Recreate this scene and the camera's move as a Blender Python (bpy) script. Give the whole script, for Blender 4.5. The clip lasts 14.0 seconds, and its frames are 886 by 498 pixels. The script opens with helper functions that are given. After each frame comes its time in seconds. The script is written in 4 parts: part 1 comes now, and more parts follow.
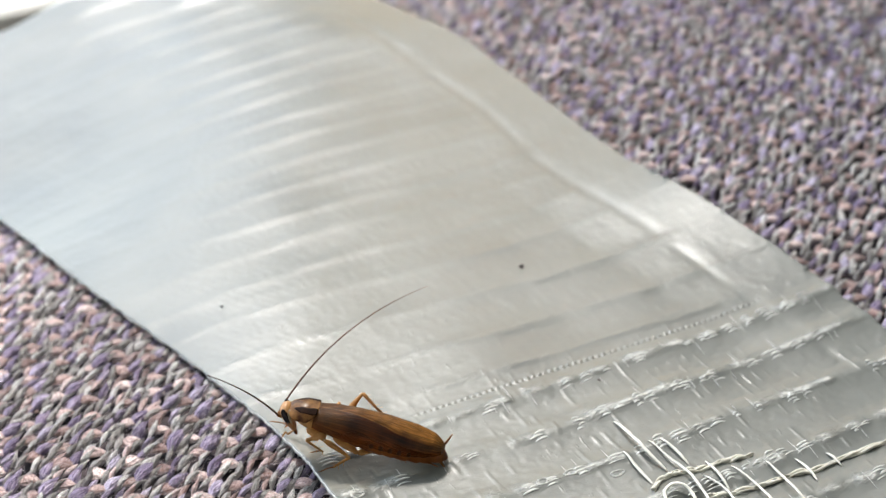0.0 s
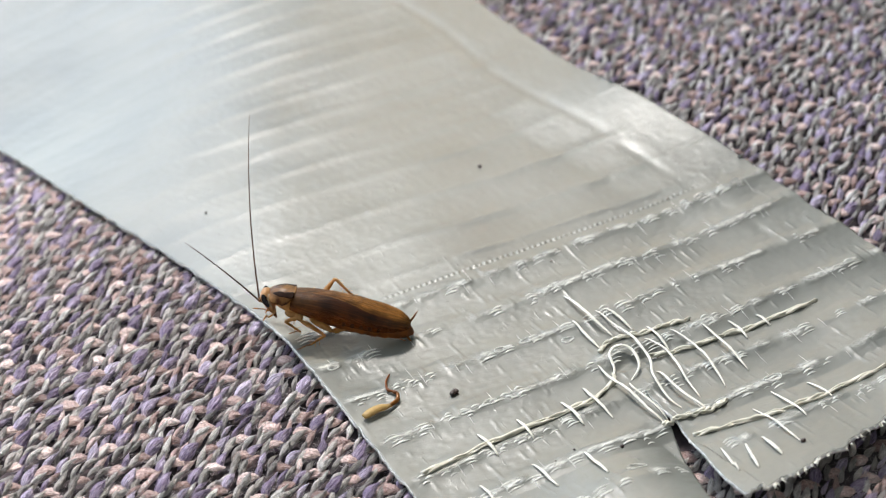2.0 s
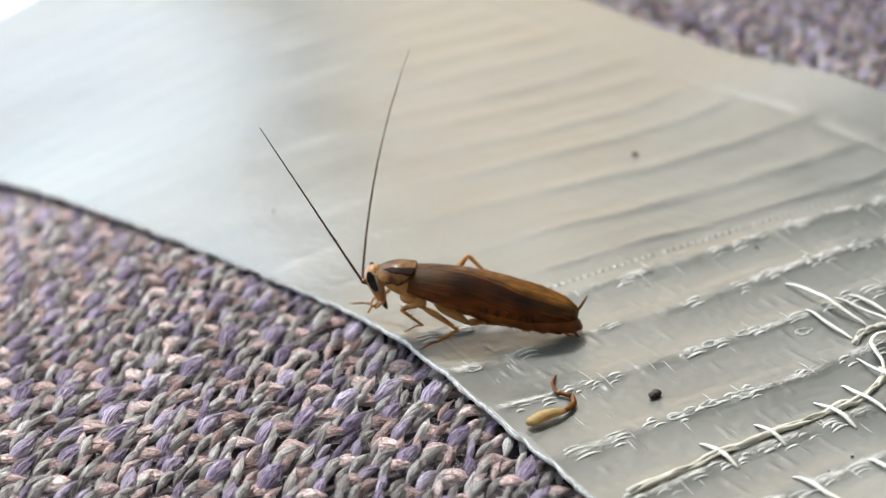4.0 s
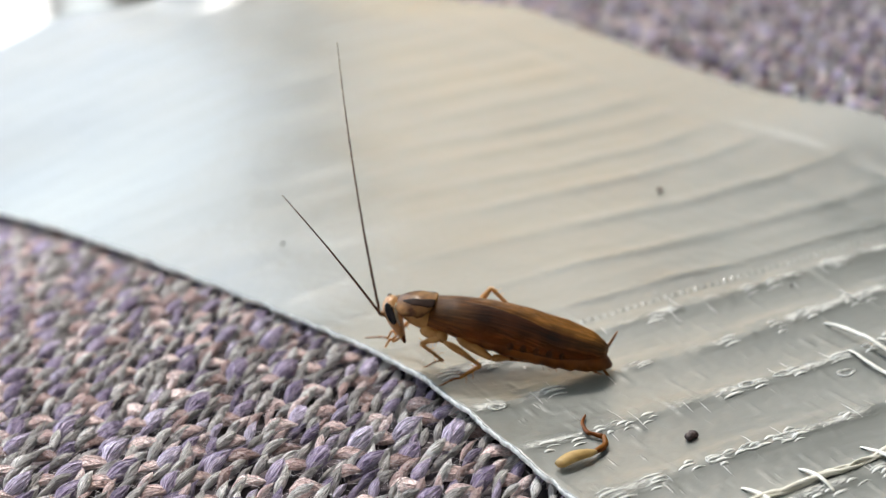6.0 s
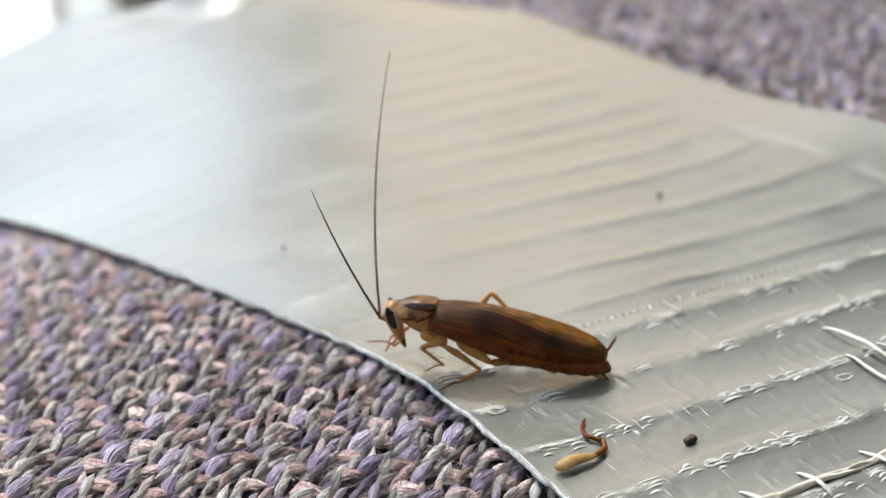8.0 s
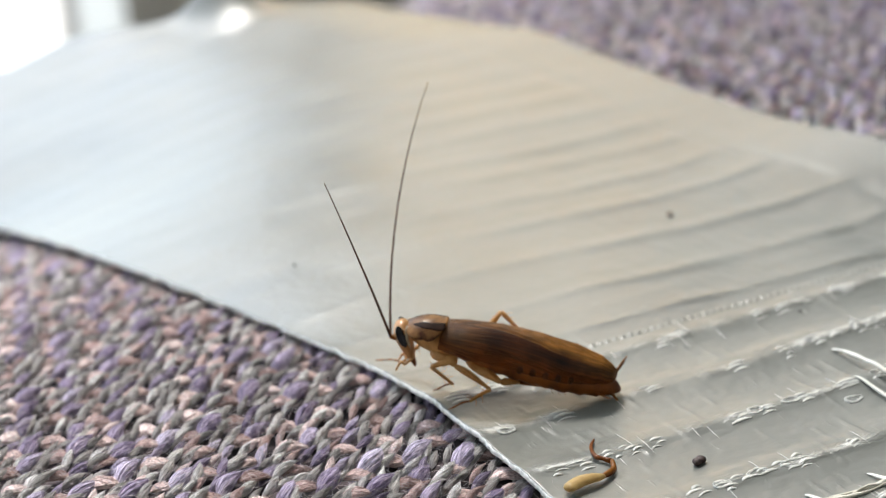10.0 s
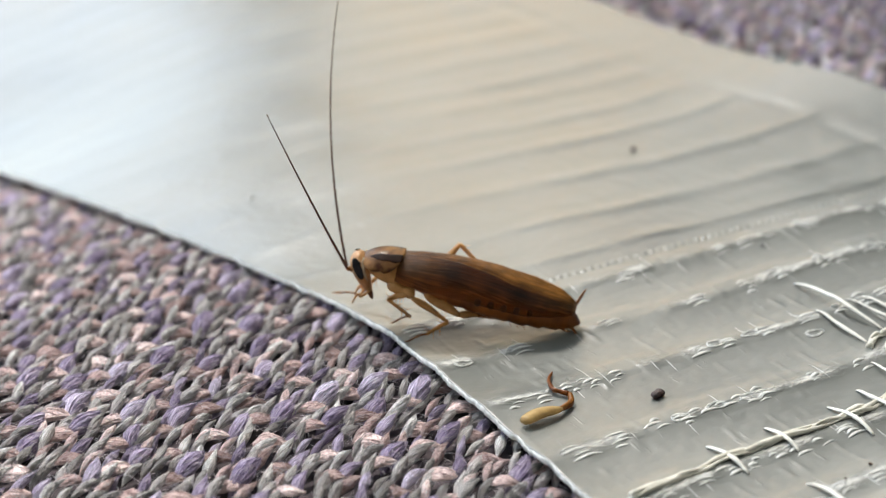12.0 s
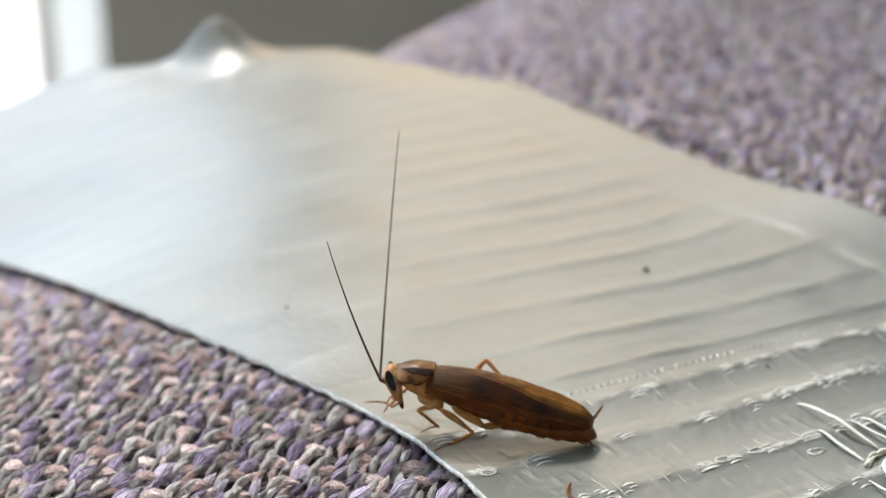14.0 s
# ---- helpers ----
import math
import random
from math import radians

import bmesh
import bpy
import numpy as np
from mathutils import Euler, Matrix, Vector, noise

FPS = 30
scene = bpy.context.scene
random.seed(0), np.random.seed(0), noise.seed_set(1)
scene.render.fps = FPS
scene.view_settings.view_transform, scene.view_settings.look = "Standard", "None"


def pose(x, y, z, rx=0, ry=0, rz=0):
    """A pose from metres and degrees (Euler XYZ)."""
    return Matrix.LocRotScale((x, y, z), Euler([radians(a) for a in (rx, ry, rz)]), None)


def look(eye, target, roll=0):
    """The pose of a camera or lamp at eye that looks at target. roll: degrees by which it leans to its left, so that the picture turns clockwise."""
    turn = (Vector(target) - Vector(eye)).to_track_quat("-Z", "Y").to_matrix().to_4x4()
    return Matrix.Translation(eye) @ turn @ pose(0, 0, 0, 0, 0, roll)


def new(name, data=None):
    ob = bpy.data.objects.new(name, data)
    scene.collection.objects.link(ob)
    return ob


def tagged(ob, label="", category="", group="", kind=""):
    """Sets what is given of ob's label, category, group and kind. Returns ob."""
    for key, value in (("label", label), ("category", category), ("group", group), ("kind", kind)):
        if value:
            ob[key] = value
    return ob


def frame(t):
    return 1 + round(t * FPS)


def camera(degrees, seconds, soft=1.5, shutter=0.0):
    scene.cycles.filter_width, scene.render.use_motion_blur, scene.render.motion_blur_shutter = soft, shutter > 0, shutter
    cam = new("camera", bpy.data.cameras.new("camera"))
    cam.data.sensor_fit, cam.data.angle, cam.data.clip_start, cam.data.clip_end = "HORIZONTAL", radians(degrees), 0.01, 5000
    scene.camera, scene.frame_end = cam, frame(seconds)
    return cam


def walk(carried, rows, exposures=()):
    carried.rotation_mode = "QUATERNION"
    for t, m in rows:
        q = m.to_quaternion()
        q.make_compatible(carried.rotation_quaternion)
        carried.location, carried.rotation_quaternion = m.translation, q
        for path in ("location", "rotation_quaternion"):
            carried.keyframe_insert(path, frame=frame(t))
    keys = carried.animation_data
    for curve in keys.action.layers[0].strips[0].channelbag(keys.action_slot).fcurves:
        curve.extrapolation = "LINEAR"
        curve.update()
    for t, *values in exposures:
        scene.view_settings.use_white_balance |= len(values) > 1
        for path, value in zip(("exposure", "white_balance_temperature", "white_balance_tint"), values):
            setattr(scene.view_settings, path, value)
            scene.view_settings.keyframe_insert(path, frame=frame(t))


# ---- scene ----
# All lengths below are in millimetres; MM turns them into metres.
MM = 0.001

cam = camera(27.0, 14.0, soft=1.15, shutter=0.0)
PATH = [
    (0, (-38.24, -76.98, 87.79), (-1.23, -0.85, 34.54), -1.05),
    (0.5, (-39.72, -100.36, 99.56), (-4.61, -25.45, 43.38), -3.21),
    (1, (-42.96, -107.78, 102.38), (-7.32, -35.29, 43.43), -2.85),
    (1.5, (-42.72, -105.53, 102.65), (-7.13, -32.24, 44.67), -3.23),
    (2, (-42.31, -92.10, 90.26), (-5.77, -16.84, 35.48), -3.39),
    (2.5, (-44.99, -77.01, 73.29), (-4.39, 0.91, 25.52), -2.90),
    (3, (-44.66, -71.22, 61.78), (-3.09, 8.73, 18.44), -3.89),
    (3.5, (-43.76, -65.58, 54.65), (-1.76, 15.00, 12.91), -3.71),
    (4, (-40.87, -60.92, 50.21), (0.23, 20.16, 8.52), -3.55),
    (4.2, (-39.86, -59.33, 49.89), (1.94, 21.80, 9.03), -3.33),
    (6.3, (-40.73, -55.87, 46.25), (1.76, 25.99, 7.58), -2.49),
    (6.5, (-40.65, -56.00, 46.26), (1.61, 25.94, 7.55), -2.70),
    (7, (-40.86, -56.30, 46.52), (1.82, 25.58, 8.12), -2.51),
    (7.5, (-40.76, -56.22, 46.46), (1.80, 25.62, 7.86), -2.52),
    (9.8, (-41.05, -56.52, 47.37), (1.19, 26.02, 9.91), -2.27),
    (10, (-40.91, -56.41, 47.14), (1.25, 25.98, 9.27), -2.24),
    (10.5, (-40.21, -55.35, 45.80), (1.28, 26.18, 5.41), -2.30),
    (11, (-39.93, -55.05, 45.47), (2.50, 25.74, 4.57), -1.90),
    (11.5, (-39.99, -55.32, 45.71), (2.70, 25.33, 4.79), -1.65),
    (12, (-39.80, -55.82, 45.76), (3.12, 24.87, 5.18), -1.62),
    (12.5, (-40.89, -56.82, 46.23), (2.22, 23.97, 6.05), -1.50),
    (13, (-42.02, -57.48, 46.98), (2.06, 22.75, 6.73), -0.58),
    (13.5, (-43.88, -59.52, 49.34), (0.92, 21.52, 11.57), -0.07),
    (14, (-44.34, -60.29, 50.13), (-0.28, 21.89, 14.01), -0.14),
]
walk(cam, [(t, look(Vector(e) * MM, Vector(g) * MM, r)) for t, e, g, r in PATH], [(0, 0.95, 6500, 10), (1, 0.97, 6500, 10), (2, 0.9, 6500, 10), (2.5, 0.74, 6500, 10), (3.2, 0.9, 6500, 10), (14, 0.88, 6500, 10)])

# ---- world and light ----
world = bpy.data.worlds.new("sky")
scene.world = world
world.use_nodes = True
wn = world.node_tree.nodes
sky = wn.new("ShaderNodeTexSky")
sky.sky_type, sky.sun_disc = "NISHITA", False
sky.sun_elevation, sky.sun_rotation = radians(53), radians(14.3)
world.node_tree.links.new(sky.outputs[0], wn["Background"].inputs[0])
wn["Background"].inputs[1].default_value = 0.12


# the window's opening in the far wall: x from, x to, z from, z to; added sheers stand before its right part
WINDOW = (-2800, 1900, -400, 2500)
lamp = bpy.data.lights.new("window_daylight", "AREA")
lamp.shape, lamp.size, lamp.size_y = "RECTANGLE", (WINDOW[1] - WINDOW[0]) * MM, (WINDOW[3] - WINDOW[2]) * MM
lamp.energy, lamp.color = 60, (0.78, 0.90, 1.0)
centre = Vector(((WINDOW[0] + WINDOW[1]) / 2, 1100, (WINDOW[2] + WINDOW[3]) / 2)) * MM
new("window_daylight", lamp).matrix_world = look(centre, centre - Vector((0, 1, 0)))

# soft sunlight through the large window; the pier beside it half shades the cushion's far side
sun = bpy.data.lights.new("sun", "SUN")
sun.energy, sun.angle, sun.color = 5.0, radians(8), (1.0, 0.95, 0.88)
new("sun", sun).matrix_world = look(Vector((0.263, 1.0, 1.37)), Vector((0, 0, 0)))


# ---- materials ----
def material(name, colour=(0.5, 0.5, 0.5), rough=0.6, metal=0.0, **more):
    m = bpy.data.materials.new(name)
    m.use_nodes = True
    b = m.node_tree.nodes["Principled BSDF"]
    b.inputs["Base Color"].default_value = (*colour, 1)
    b.inputs["Roughness"].default_value = rough
    b.inputs["Metallic"].default_value = metal
    for key, value in more.items():
        b.inputs[key.replace("_", " ")].default_value = value
    return m


def node(m, kind, **values):
    n = m.node_tree.nodes.new(kind)
    for key, value in values.items():
        if key in n.inputs:
            n.inputs[key].default_value = value
    return n


def link(m, a, out, b, into):
    m.node_tree.links.new(a.outputs[out], b.inputs[into])


def ramp(m, src, out, stops):
    r = m.node_tree.nodes.new("ShaderNodeValToRGB")
    els = r.color_ramp.elements
    while len(els) < len(stops):
        els.new(0.5)
    for e, (pos, col) in zip(els, stops):
        e.position, e.color = pos, (*col, 1)
    link(m, src, out, r, "Fac")
    return r


def bsdf(m):
    return m.node_tree.nodes["Principled BSDF"]


def mottled(name, stops, scale, rough, detail=4.0, bump=0.0, bump_scale=None, **more):
    """A material whose colour wanders between the stops at a grain of 1/scale metres, with a fine relief."""
    m = material(name, stops[0][1], rough, **more)
    tc = m.node_tree.nodes.new("ShaderNodeTexCoord")
    n = node(m, "ShaderNodeTexNoise", Scale=scale, Detail=detail)
    link(m, tc, "Object", n, "Vector")
    r = ramp(m, n, "Fac", stops)
    link(m, r, "Color", bsdf(m), "Base Color")
    if bump:
        n2 = node(m, "ShaderNodeTexNoise", Scale=bump_scale or scale * 4, Detail=3.0)
        link(m, tc, "Object", n2, "Vector")
        b = node(m, "ShaderNodeBump", Strength=bump, Distance=0.0001)
        link(m, n2, "Fac", b, "Height")
        link(m, b, "Normal", bsdf(m), "Normal")
    return m


M_WALL = mottled("warm_plaster", [(0.3, (0.44, 0.425, 0.39)), (0.7, (0.50, 0.485, 0.45))], 6, 0.85)
M_CEIL = mottled("white_ceiling_paint", [(0.3, (0.60, 0.60, 0.58)), (0.7, (0.66, 0.66, 0.64))], 5, 0.9)
M_FLOOR = mottled("grey_floor", [(0.3, (0.17, 0.165, 0.15)), (0.7, (0.24, 0.23, 0.21))], 9, 0.6)
# near-black, so that the gaps between the yarns look shaded
M_BASE = mottled("gap_shade_backing", [(0.35, (0.035, 0.026, 0.03)), (0.65, (0.08, 0.06, 0.065))], 900, 0.95)


def tape_film():
    """Polyethylene film: grey, glossy, with fine drawn streaks along the roll and faint grime."""
    m = material("silver_tape_film", (0.34, 0.34, 0.32), 0.42, 0.0, Specular_IOR_Level=0.5)
    tc = m.node_tree.nodes.new("ShaderNodeTexCoord")
    fine = node(m, "ShaderNodeTexNoise", Scale=1.0, Detail=3.0)
    mp = node(m, "ShaderNodeMapping", Scale=(3000.0, 520.0, 400.0))
    link(m, tc, "Object", mp, "Vector")
    link(m, mp, "Vector", fine, "Vector")
    broad = node(m, "ShaderNodeTexNoise", Scale=120.0, Detail=4.0)
    link(m, tc, "Object", broad, "Vector")
    r = ramp(m, broad, "Fac", [(0.3, (0.116, 0.120, 0.108)), (0.5, (0.135, 0.139, 0.125)), (0.75, (0.160, 0.163, 0.148))])
    link(m, r, "Color", bsdf(m), "Base Color")
    rr = ramp(m, broad, "Fac", [(0.3, (0.34, 0.34, 0.34)), (0.7, (0.42, 0.42, 0.42))])
    link(m, rr, "Color", bsdf(m), "Roughness")
    # sparse hairline creases along the roll, over a soft leathery grain
    crease = ramp(m, fine, "Fac", [(0.64, (0.0, 0.0, 0.0)), (0.82, (1.0, 1.0, 1.0))])
    grain = node(m, "ShaderNodeTexNoise", Scale=1.0, Detail=2.0)
    mp2 = node(m, "ShaderNodeMapping", Scale=(1100.0, 1900.0, 900.0))
    link(m, tc, "Object", mp2, "Vector")
    link(m, mp2, "Vector", grain, "Vector")
    b0 = node(m, "ShaderNodeBump", Strength=0.45, Distance=0.00007)
    link(m, grain, "Fac", b0, "Height")
    b1 = node(m, "ShaderNodeBump", Strength=0.3, Distance=0.00008)
    link(m, crease, "Color", b1, "Height")
    link(m, b0, "Normal", b1, "Normal")
    # crinkled, whitened film where it puckers over the scrim
    at = m.node_tree.nodes.new("ShaderNodeAttribute")
    at.attribute_name = "pucker"
    crinkle = node(m, "ShaderNodeTexNoise", Scale=1.0, Detail=3.0, Roughness=0.65, Distortion=0.6)
    mp3 = node(m, "ShaderNodeMapping", Scale=(1500.0, 3600.0, 900.0))
    link(m, tc, "Object", mp3, "Vector")
    link(m, mp3, "Vector", crinkle, "Vector")
    lift = m.node_tree.nodes.new("ShaderNodeMath")
    lift.operation = "MULTIPLY"
    link(m, crinkle, "Fac", lift, 0)
    link(m, at, "Fac", lift, 1)
    b = node(m, "ShaderNodeBump", Strength=1.0, Distance=0.00030)
    link(m, lift, "Value", b, "Height")
    link(m, b1, "Normal", b, "Normal")
    pale = ramp(m, lift, "Value", [(0.20, (0.0, 0.0, 0.0)), (0.34, (0.2, 0.2, 0.2)), (0.55, (0.8, 0.8, 0.8))])
    mix = m.node_tree.nodes.new("ShaderNodeMix")
    mix.data_type = "RGBA"
    link(m, pale, "Color", mix, 0)
    link(m, r, "Color", mix, 6)
    mix.inputs[7].default_value = (0.58, 0.57, 0.53, 1)
    m.node_tree.links.new(mix.outputs[2], bsdf(m).inputs["Base Color"])
    link(m, b, "Normal", bsdf(m), "Normal")
    return m


M_TAPE = tape_film()
M_EDGE = mottled("tape_cut_edge", [(0.35, (0.52, 0.52, 0.49)), (0.65, (0.84, 0.83, 0.80))], 3000, 0.95, bump=1.0, bump_scale=5000, Specular_IOR_Level=0.1)


def yarn(name, dark, mid, light, grain=(0.8, 15.0, 1.0)):
    """Spun yarn: fine fibres along each float, its tone wandering from float to float."""
    m = material(name, mid, 0.92, 0.0, Sheen_Weight=0.1, Sheen_Roughness=0.5)
    uv = m.node_tree.nodes.new("ShaderNodeTexCoord")
    mp = node(m, "ShaderNodeMapping", Scale=grain)
    link(m, uv, "UV", mp, "Vector")
    n = node(m, "ShaderNodeTexNoise", Scale=1.5, Detail=5.0, Roughness=0.75)
    link(m, mp, "Vector", n, "Vector")
    r = ramp(m, n, "Fac", [(0.38, dark), (0.5, mid), (0.61, light)])
    at = m.node_tree.nodes.new("ShaderNodeAttribute")
    at.attribute_name = "tone"
    hsv = node(m, "ShaderNodeHueSaturation")
    val = ramp(m, at, "Fac", [(0.0, (0.5, 0.5, 0.5)), (0.5, (0.92, 0.92, 0.92)), (1.0, (1.4, 1.4, 1.4))])
    sat = ramp(m, at, "Fac", [(0.0, (1.2, 1.2, 1.2)), (0.5, (1.0, 1.0, 1.0)), (1.0, (0.65, 0.65, 0.65))])
    link(m, val, "Color", hsv, "Value")
    link(m, sat, "Color", hsv, "Saturation")
    link(m, r, "Color", hsv, "Color")
    link(m, hsv, "Color", bsdf(m), "Base Color")
    b = node(m, "ShaderNodeBump", Strength=1.0, Distance=0.00022)
    link(m, n, "Fac", b, "Height")
    link(m, b, "Normal", bsdf(m), "Normal")
    return m


M_PURPLE = yarn("mauve_yarn", (0.125, 0.085, 0.165), (0.42, 0.33, 0.51), (0.80, 0.69, 0.85))
M_GREY = yarn("grey_green_yarn", (0.21, 0.19, 0.18), (0.66, 0.61, 0.585), (0.95, 0.91, 0.89))
M_PINK = yarn("salmon_yarn", (0.33, 0.19, 0.175), (0.76, 0.535, 0.505), (0.93, 0.765, 0.73), (3.0, 7.0, 1.0))
M_FUZZ = mottled("loose_fibre", [(0.3, (0.42, 0.37, 0.39)), (0.7, (0.62, 0.56, 0.57))], 600, 0.9)
M_CORD = mottled("scrim_cord", [(0.3, (0.48, 0.45, 0.37)), (0.7, (0.68, 0.65, 0.56))], 900, 0.85, bump=0.5, bump_scale=4000)
M_SCAR = mottled("stretched_film", [(0.3, (0.40, 0.40, 0.375)), (0.7, (0.62, 0.62, 0.585))], 1500, 0.38, bump=0.6, bump_scale=5000)
M_THREAD = mottled("cream_thread", [(0.3, (0.62, 0.60, 0.53)), (0.7, (0.80, 0.77, 0.70))], 900, 0.85, bump=0.4, bump_scale=4000)


def chitin(name, dark, light, scale, rough=0.28, glow=0.25, stretch=(1.0, 1.0, 1.0), uv=False, bump=0.15, coat=0.1, spec=0.22, clear=0.0):
    """Insect shell: glossy, thin enough to let some light through."""
    m = material(name, light, rough, 0.0, Coat_Weight=coat, Coat_Roughness=0.15, Specular_IOR_Level=spec)
    tc = m.node_tree.nodes.new("ShaderNodeTexCoord")
    mp = node(m, "ShaderNodeMapping", Scale=stretch)
    link(m, tc, "UV" if uv else "Object", mp, "Vector")
    n = node(m, "ShaderNodeTexNoise", Scale=scale, Detail=4.0, Roughness=0.6)
    link(m, mp, "Vector", n, "Vector")
    mid = tuple((a + b) / 2 for a, b in zip(dark, light))
    r = ramp(m, n, "Fac", [(0.32, dark), (0.5, mid), (0.68, light)])
    link(m, r, "Color", bsdf(m), "Base Color")
    b = node(m, "ShaderNodeBump", Strength=bump, Distance=0.00004)
    link(m, n, "Fac", b, "Height")
    link(m, b, "Normal", bsdf(m), "Normal")
    if clear:
        # the open weave lets part of the light straight through, tinted
        t = m.node_tree.nodes.new("ShaderNodeBsdfTransparent")
        t.inputs["Color"].default_value = (*light, 1)
        t2 = m.node_tree.nodes.new("ShaderNodeBsdfTranslucent")
        link(m, r, "Color", t2, "Color")
        mix = node(m, "ShaderNodeMixShader", Fac=clear)
        m.node_tree.links.new(t2.outputs[0], mix.inputs[1])
        m.node_tree.links.new(t.outputs[0], mix.inputs[2])
        m.node_tree.links.new(mix.outputs[0], m.node_tree.nodes["Material Output"].inputs["Surface"])
        return m
    if glow:
        t = m.node_tree.nodes.new("ShaderNodeBsdfTranslucent")
        link(m, r, "Color", t, "Color")
        mix = node(m, "ShaderNodeMixShader", Fac=glow)
        out = m.node_tree.nodes["Material Output"]
        m.node_tree.links.new(bsdf(m).outputs[0], mix.inputs[1])
        m.node_tree.links.new(t.outputs[0], mix.inputs[2])
        m.node_tree.links.new(mix.outputs[0], out.inputs["Surface"])
    return m




def wing_case(name, dark, gold, rim):
    """A wing case: dark pigment in its middle, golden over the back, thin and orange along the outer margin, with fine fanned veins."""
    m = material(name, dark, 0.30, 0.0, Specular_IOR_Level=0.32)
    links, nodes = m.node_tree.links, m.node_tree.nodes
    grey = lambda v: (v, v, v)

    def attribute(word):
        n = nodes.new("ShaderNodeAttribute")
        n.attribute_name = word
        return n

    def blend(fac, a, b, kind="MIX"):
        n = nodes.new("ShaderNodeMix")
        n.data_type, n.blend_type = "RGBA", kind
        for socket, value in zip((n.inputs[0], n.inputs[6], n.inputs[7]), (fac, a, b)):
            if isinstance(value, (tuple, float)):
                socket.default_value = (*value, 1) if isinstance(value, tuple) else value
            else:
                links.new(value, socket)
        return n.outputs[2]

    tc = nodes.new("ShaderNodeTexCoord")
    mp = node(m, "ShaderNodeMapping", Scale=(0.4, 46.0, 1.0))
    link(m, tc, "UV", mp, "Vector")
    streak = node(m, "ShaderNodeTexNoise", Scale=1.0, Detail=4.0, Roughness=0.7)
    link(m, mp, "Vector", streak, "Vector")
    mp2 = node(m, "ShaderNodeMapping", Scale=(1.6, 5.0, 1.0))
    link(m, tc, "UV", mp2, "Vector")
    cloud = node(m, "ShaderNodeTexNoise", Scale=1.0, Detail=3.0)
    link(m, mp2, "Vector", cloud, "Vector")
    vein = ramp(m, streak, "Fac", [(0.34, grey(0.38)), (0.47, grey(0.8)), (0.57, grey(1.15)), (0.63, grey(1.5)), (0.70, grey(3.0))])
    patch = ramp(m, cloud, "Fac", [(0.3, grey(0.5)), (0.7, grey(1.45))])
    col = blend(attribute("gold").outputs["Fac"], dark, gold)
    col = blend(attribute("margin").outputs["Fac"], col, rim)
    col = blend(1.0, col, vein.outputs["Color"], "MULTIPLY")
    col = blend(1.0, col, patch.outputs["Color"], "MULTIPLY")
    links.new(col, bsdf(m).inputs["Base Color"])
    b = node(m, "ShaderNodeBump", Strength=0.9, Distance=0.00007)
    link(m, streak, "Fac", b, "Height")
    link(m, b, "Normal", bsdf(m), "Normal")
    t = nodes.new("ShaderNodeBsdfTranslucent")
    links.new(col, t.inputs["Color"])
    mix = node(m, "ShaderNodeMixShader", Fac=0.35)
    links.new(bsdf(m).outputs[0], mix.inputs[1])
    links.new(t.outputs[0], mix.inputs[2])
    # the margin is clear enough to show the flank beneath
    see = nodes.new("ShaderNodeBsdfTransparent")
    see.inputs["Color"].default_value = (0.85, 0.55, 0.25, 1)
    fac = nodes.new("ShaderNodeMath")
    fac.operation = "MULTIPLY"
    links.new(attribute("margin").outputs["Fac"], fac.inputs[0])
    fac.inputs[1].default_value = 0.5
    mix2 = nodes.new("ShaderNodeMixShader")
    links.new(fac.outputs[0], mix2.inputs[0])
    links.new(mix.outputs[0], mix2.inputs[1])
    links.new(see.outputs[0], mix2.inputs[2])
    links.new(mix2.outputs[0], nodes["Material Output"].inputs["Surface"])
    return m


M_WING = wing_case("brown_wing_case", (0.050, 0.0135, 0.0028), (0.27, 0.118, 0.028), (0.22, 0.062, 0.008))
M_FACE = chitin("pale_amber_face", (0.36, 0.17, 0.06), (0.60, 0.33, 0.14), 1400, 0.32, 0.35)
M_SHIELD = chitin("amber_shield", (0.06, 0.017, 0.003), (0.42, 0.20, 0.055), 900, 0.35, 0.45, coat=0.05, spec=0.25)
M_CREAM = chitin("cream_face_rim", (0.34, 0.25, 0.15), (0.52, 0.42, 0.28), 2000, 0.35, 0.2)
M_SHELL = chitin("amber_chitin", (0.14, 0.043, 0.006), (0.36, 0.15, 0.03), 900, 0.3, 0.35)
M_BELLY = chitin("orange_belly_chitin", (0.10, 0.024, 0.004), (0.30, 0.095, 0.016), 700, 0.3, 0.35, (1.0, 0.5, 0.5))
M_PALE = chitin("pale_amber_chitin", (0.36, 0.165, 0.045), (0.70, 0.40, 0.15), 700, 0.26, 0.5)
M_STRIPE = chitin("dark_brown_stripe", (0.008, 0.003, 0.0015), (0.022, 0.008, 0.0035), 1500, 0.6, 0.0, coat=0.0, spec=0.06)
M_SPOT = chitin("brown_flank_spot", (0.03, 0.008, 0.002), (0.07, 0.02, 0.004), 1500, 0.5, 0.0, coat=0.0, spec=0.1)
M_EYE = chitin("black_eye", (0.006, 0.006, 0.007), (0.014, 0.013, 0.013), 4000, 0.12, 0.0)
M_FEELER = chitin("brown_feeler", (0.055, 0.022, 0.010), (0.13, 0.055, 0.025), 2500, 0.45, 0.15)
M_SPECK = mottled("dark_dirt", [(0.3, (0.012, 0.006, 0.005)), (0.7, (0.05, 0.018, 0.013))], 3000, 0.6, bump=0.5)
M_HUSK = chitin("dry_tan_husk", (0.40, 0.26, 0.10), (0.64, 0.46, 0.20), 900, 0.4, 0.35)
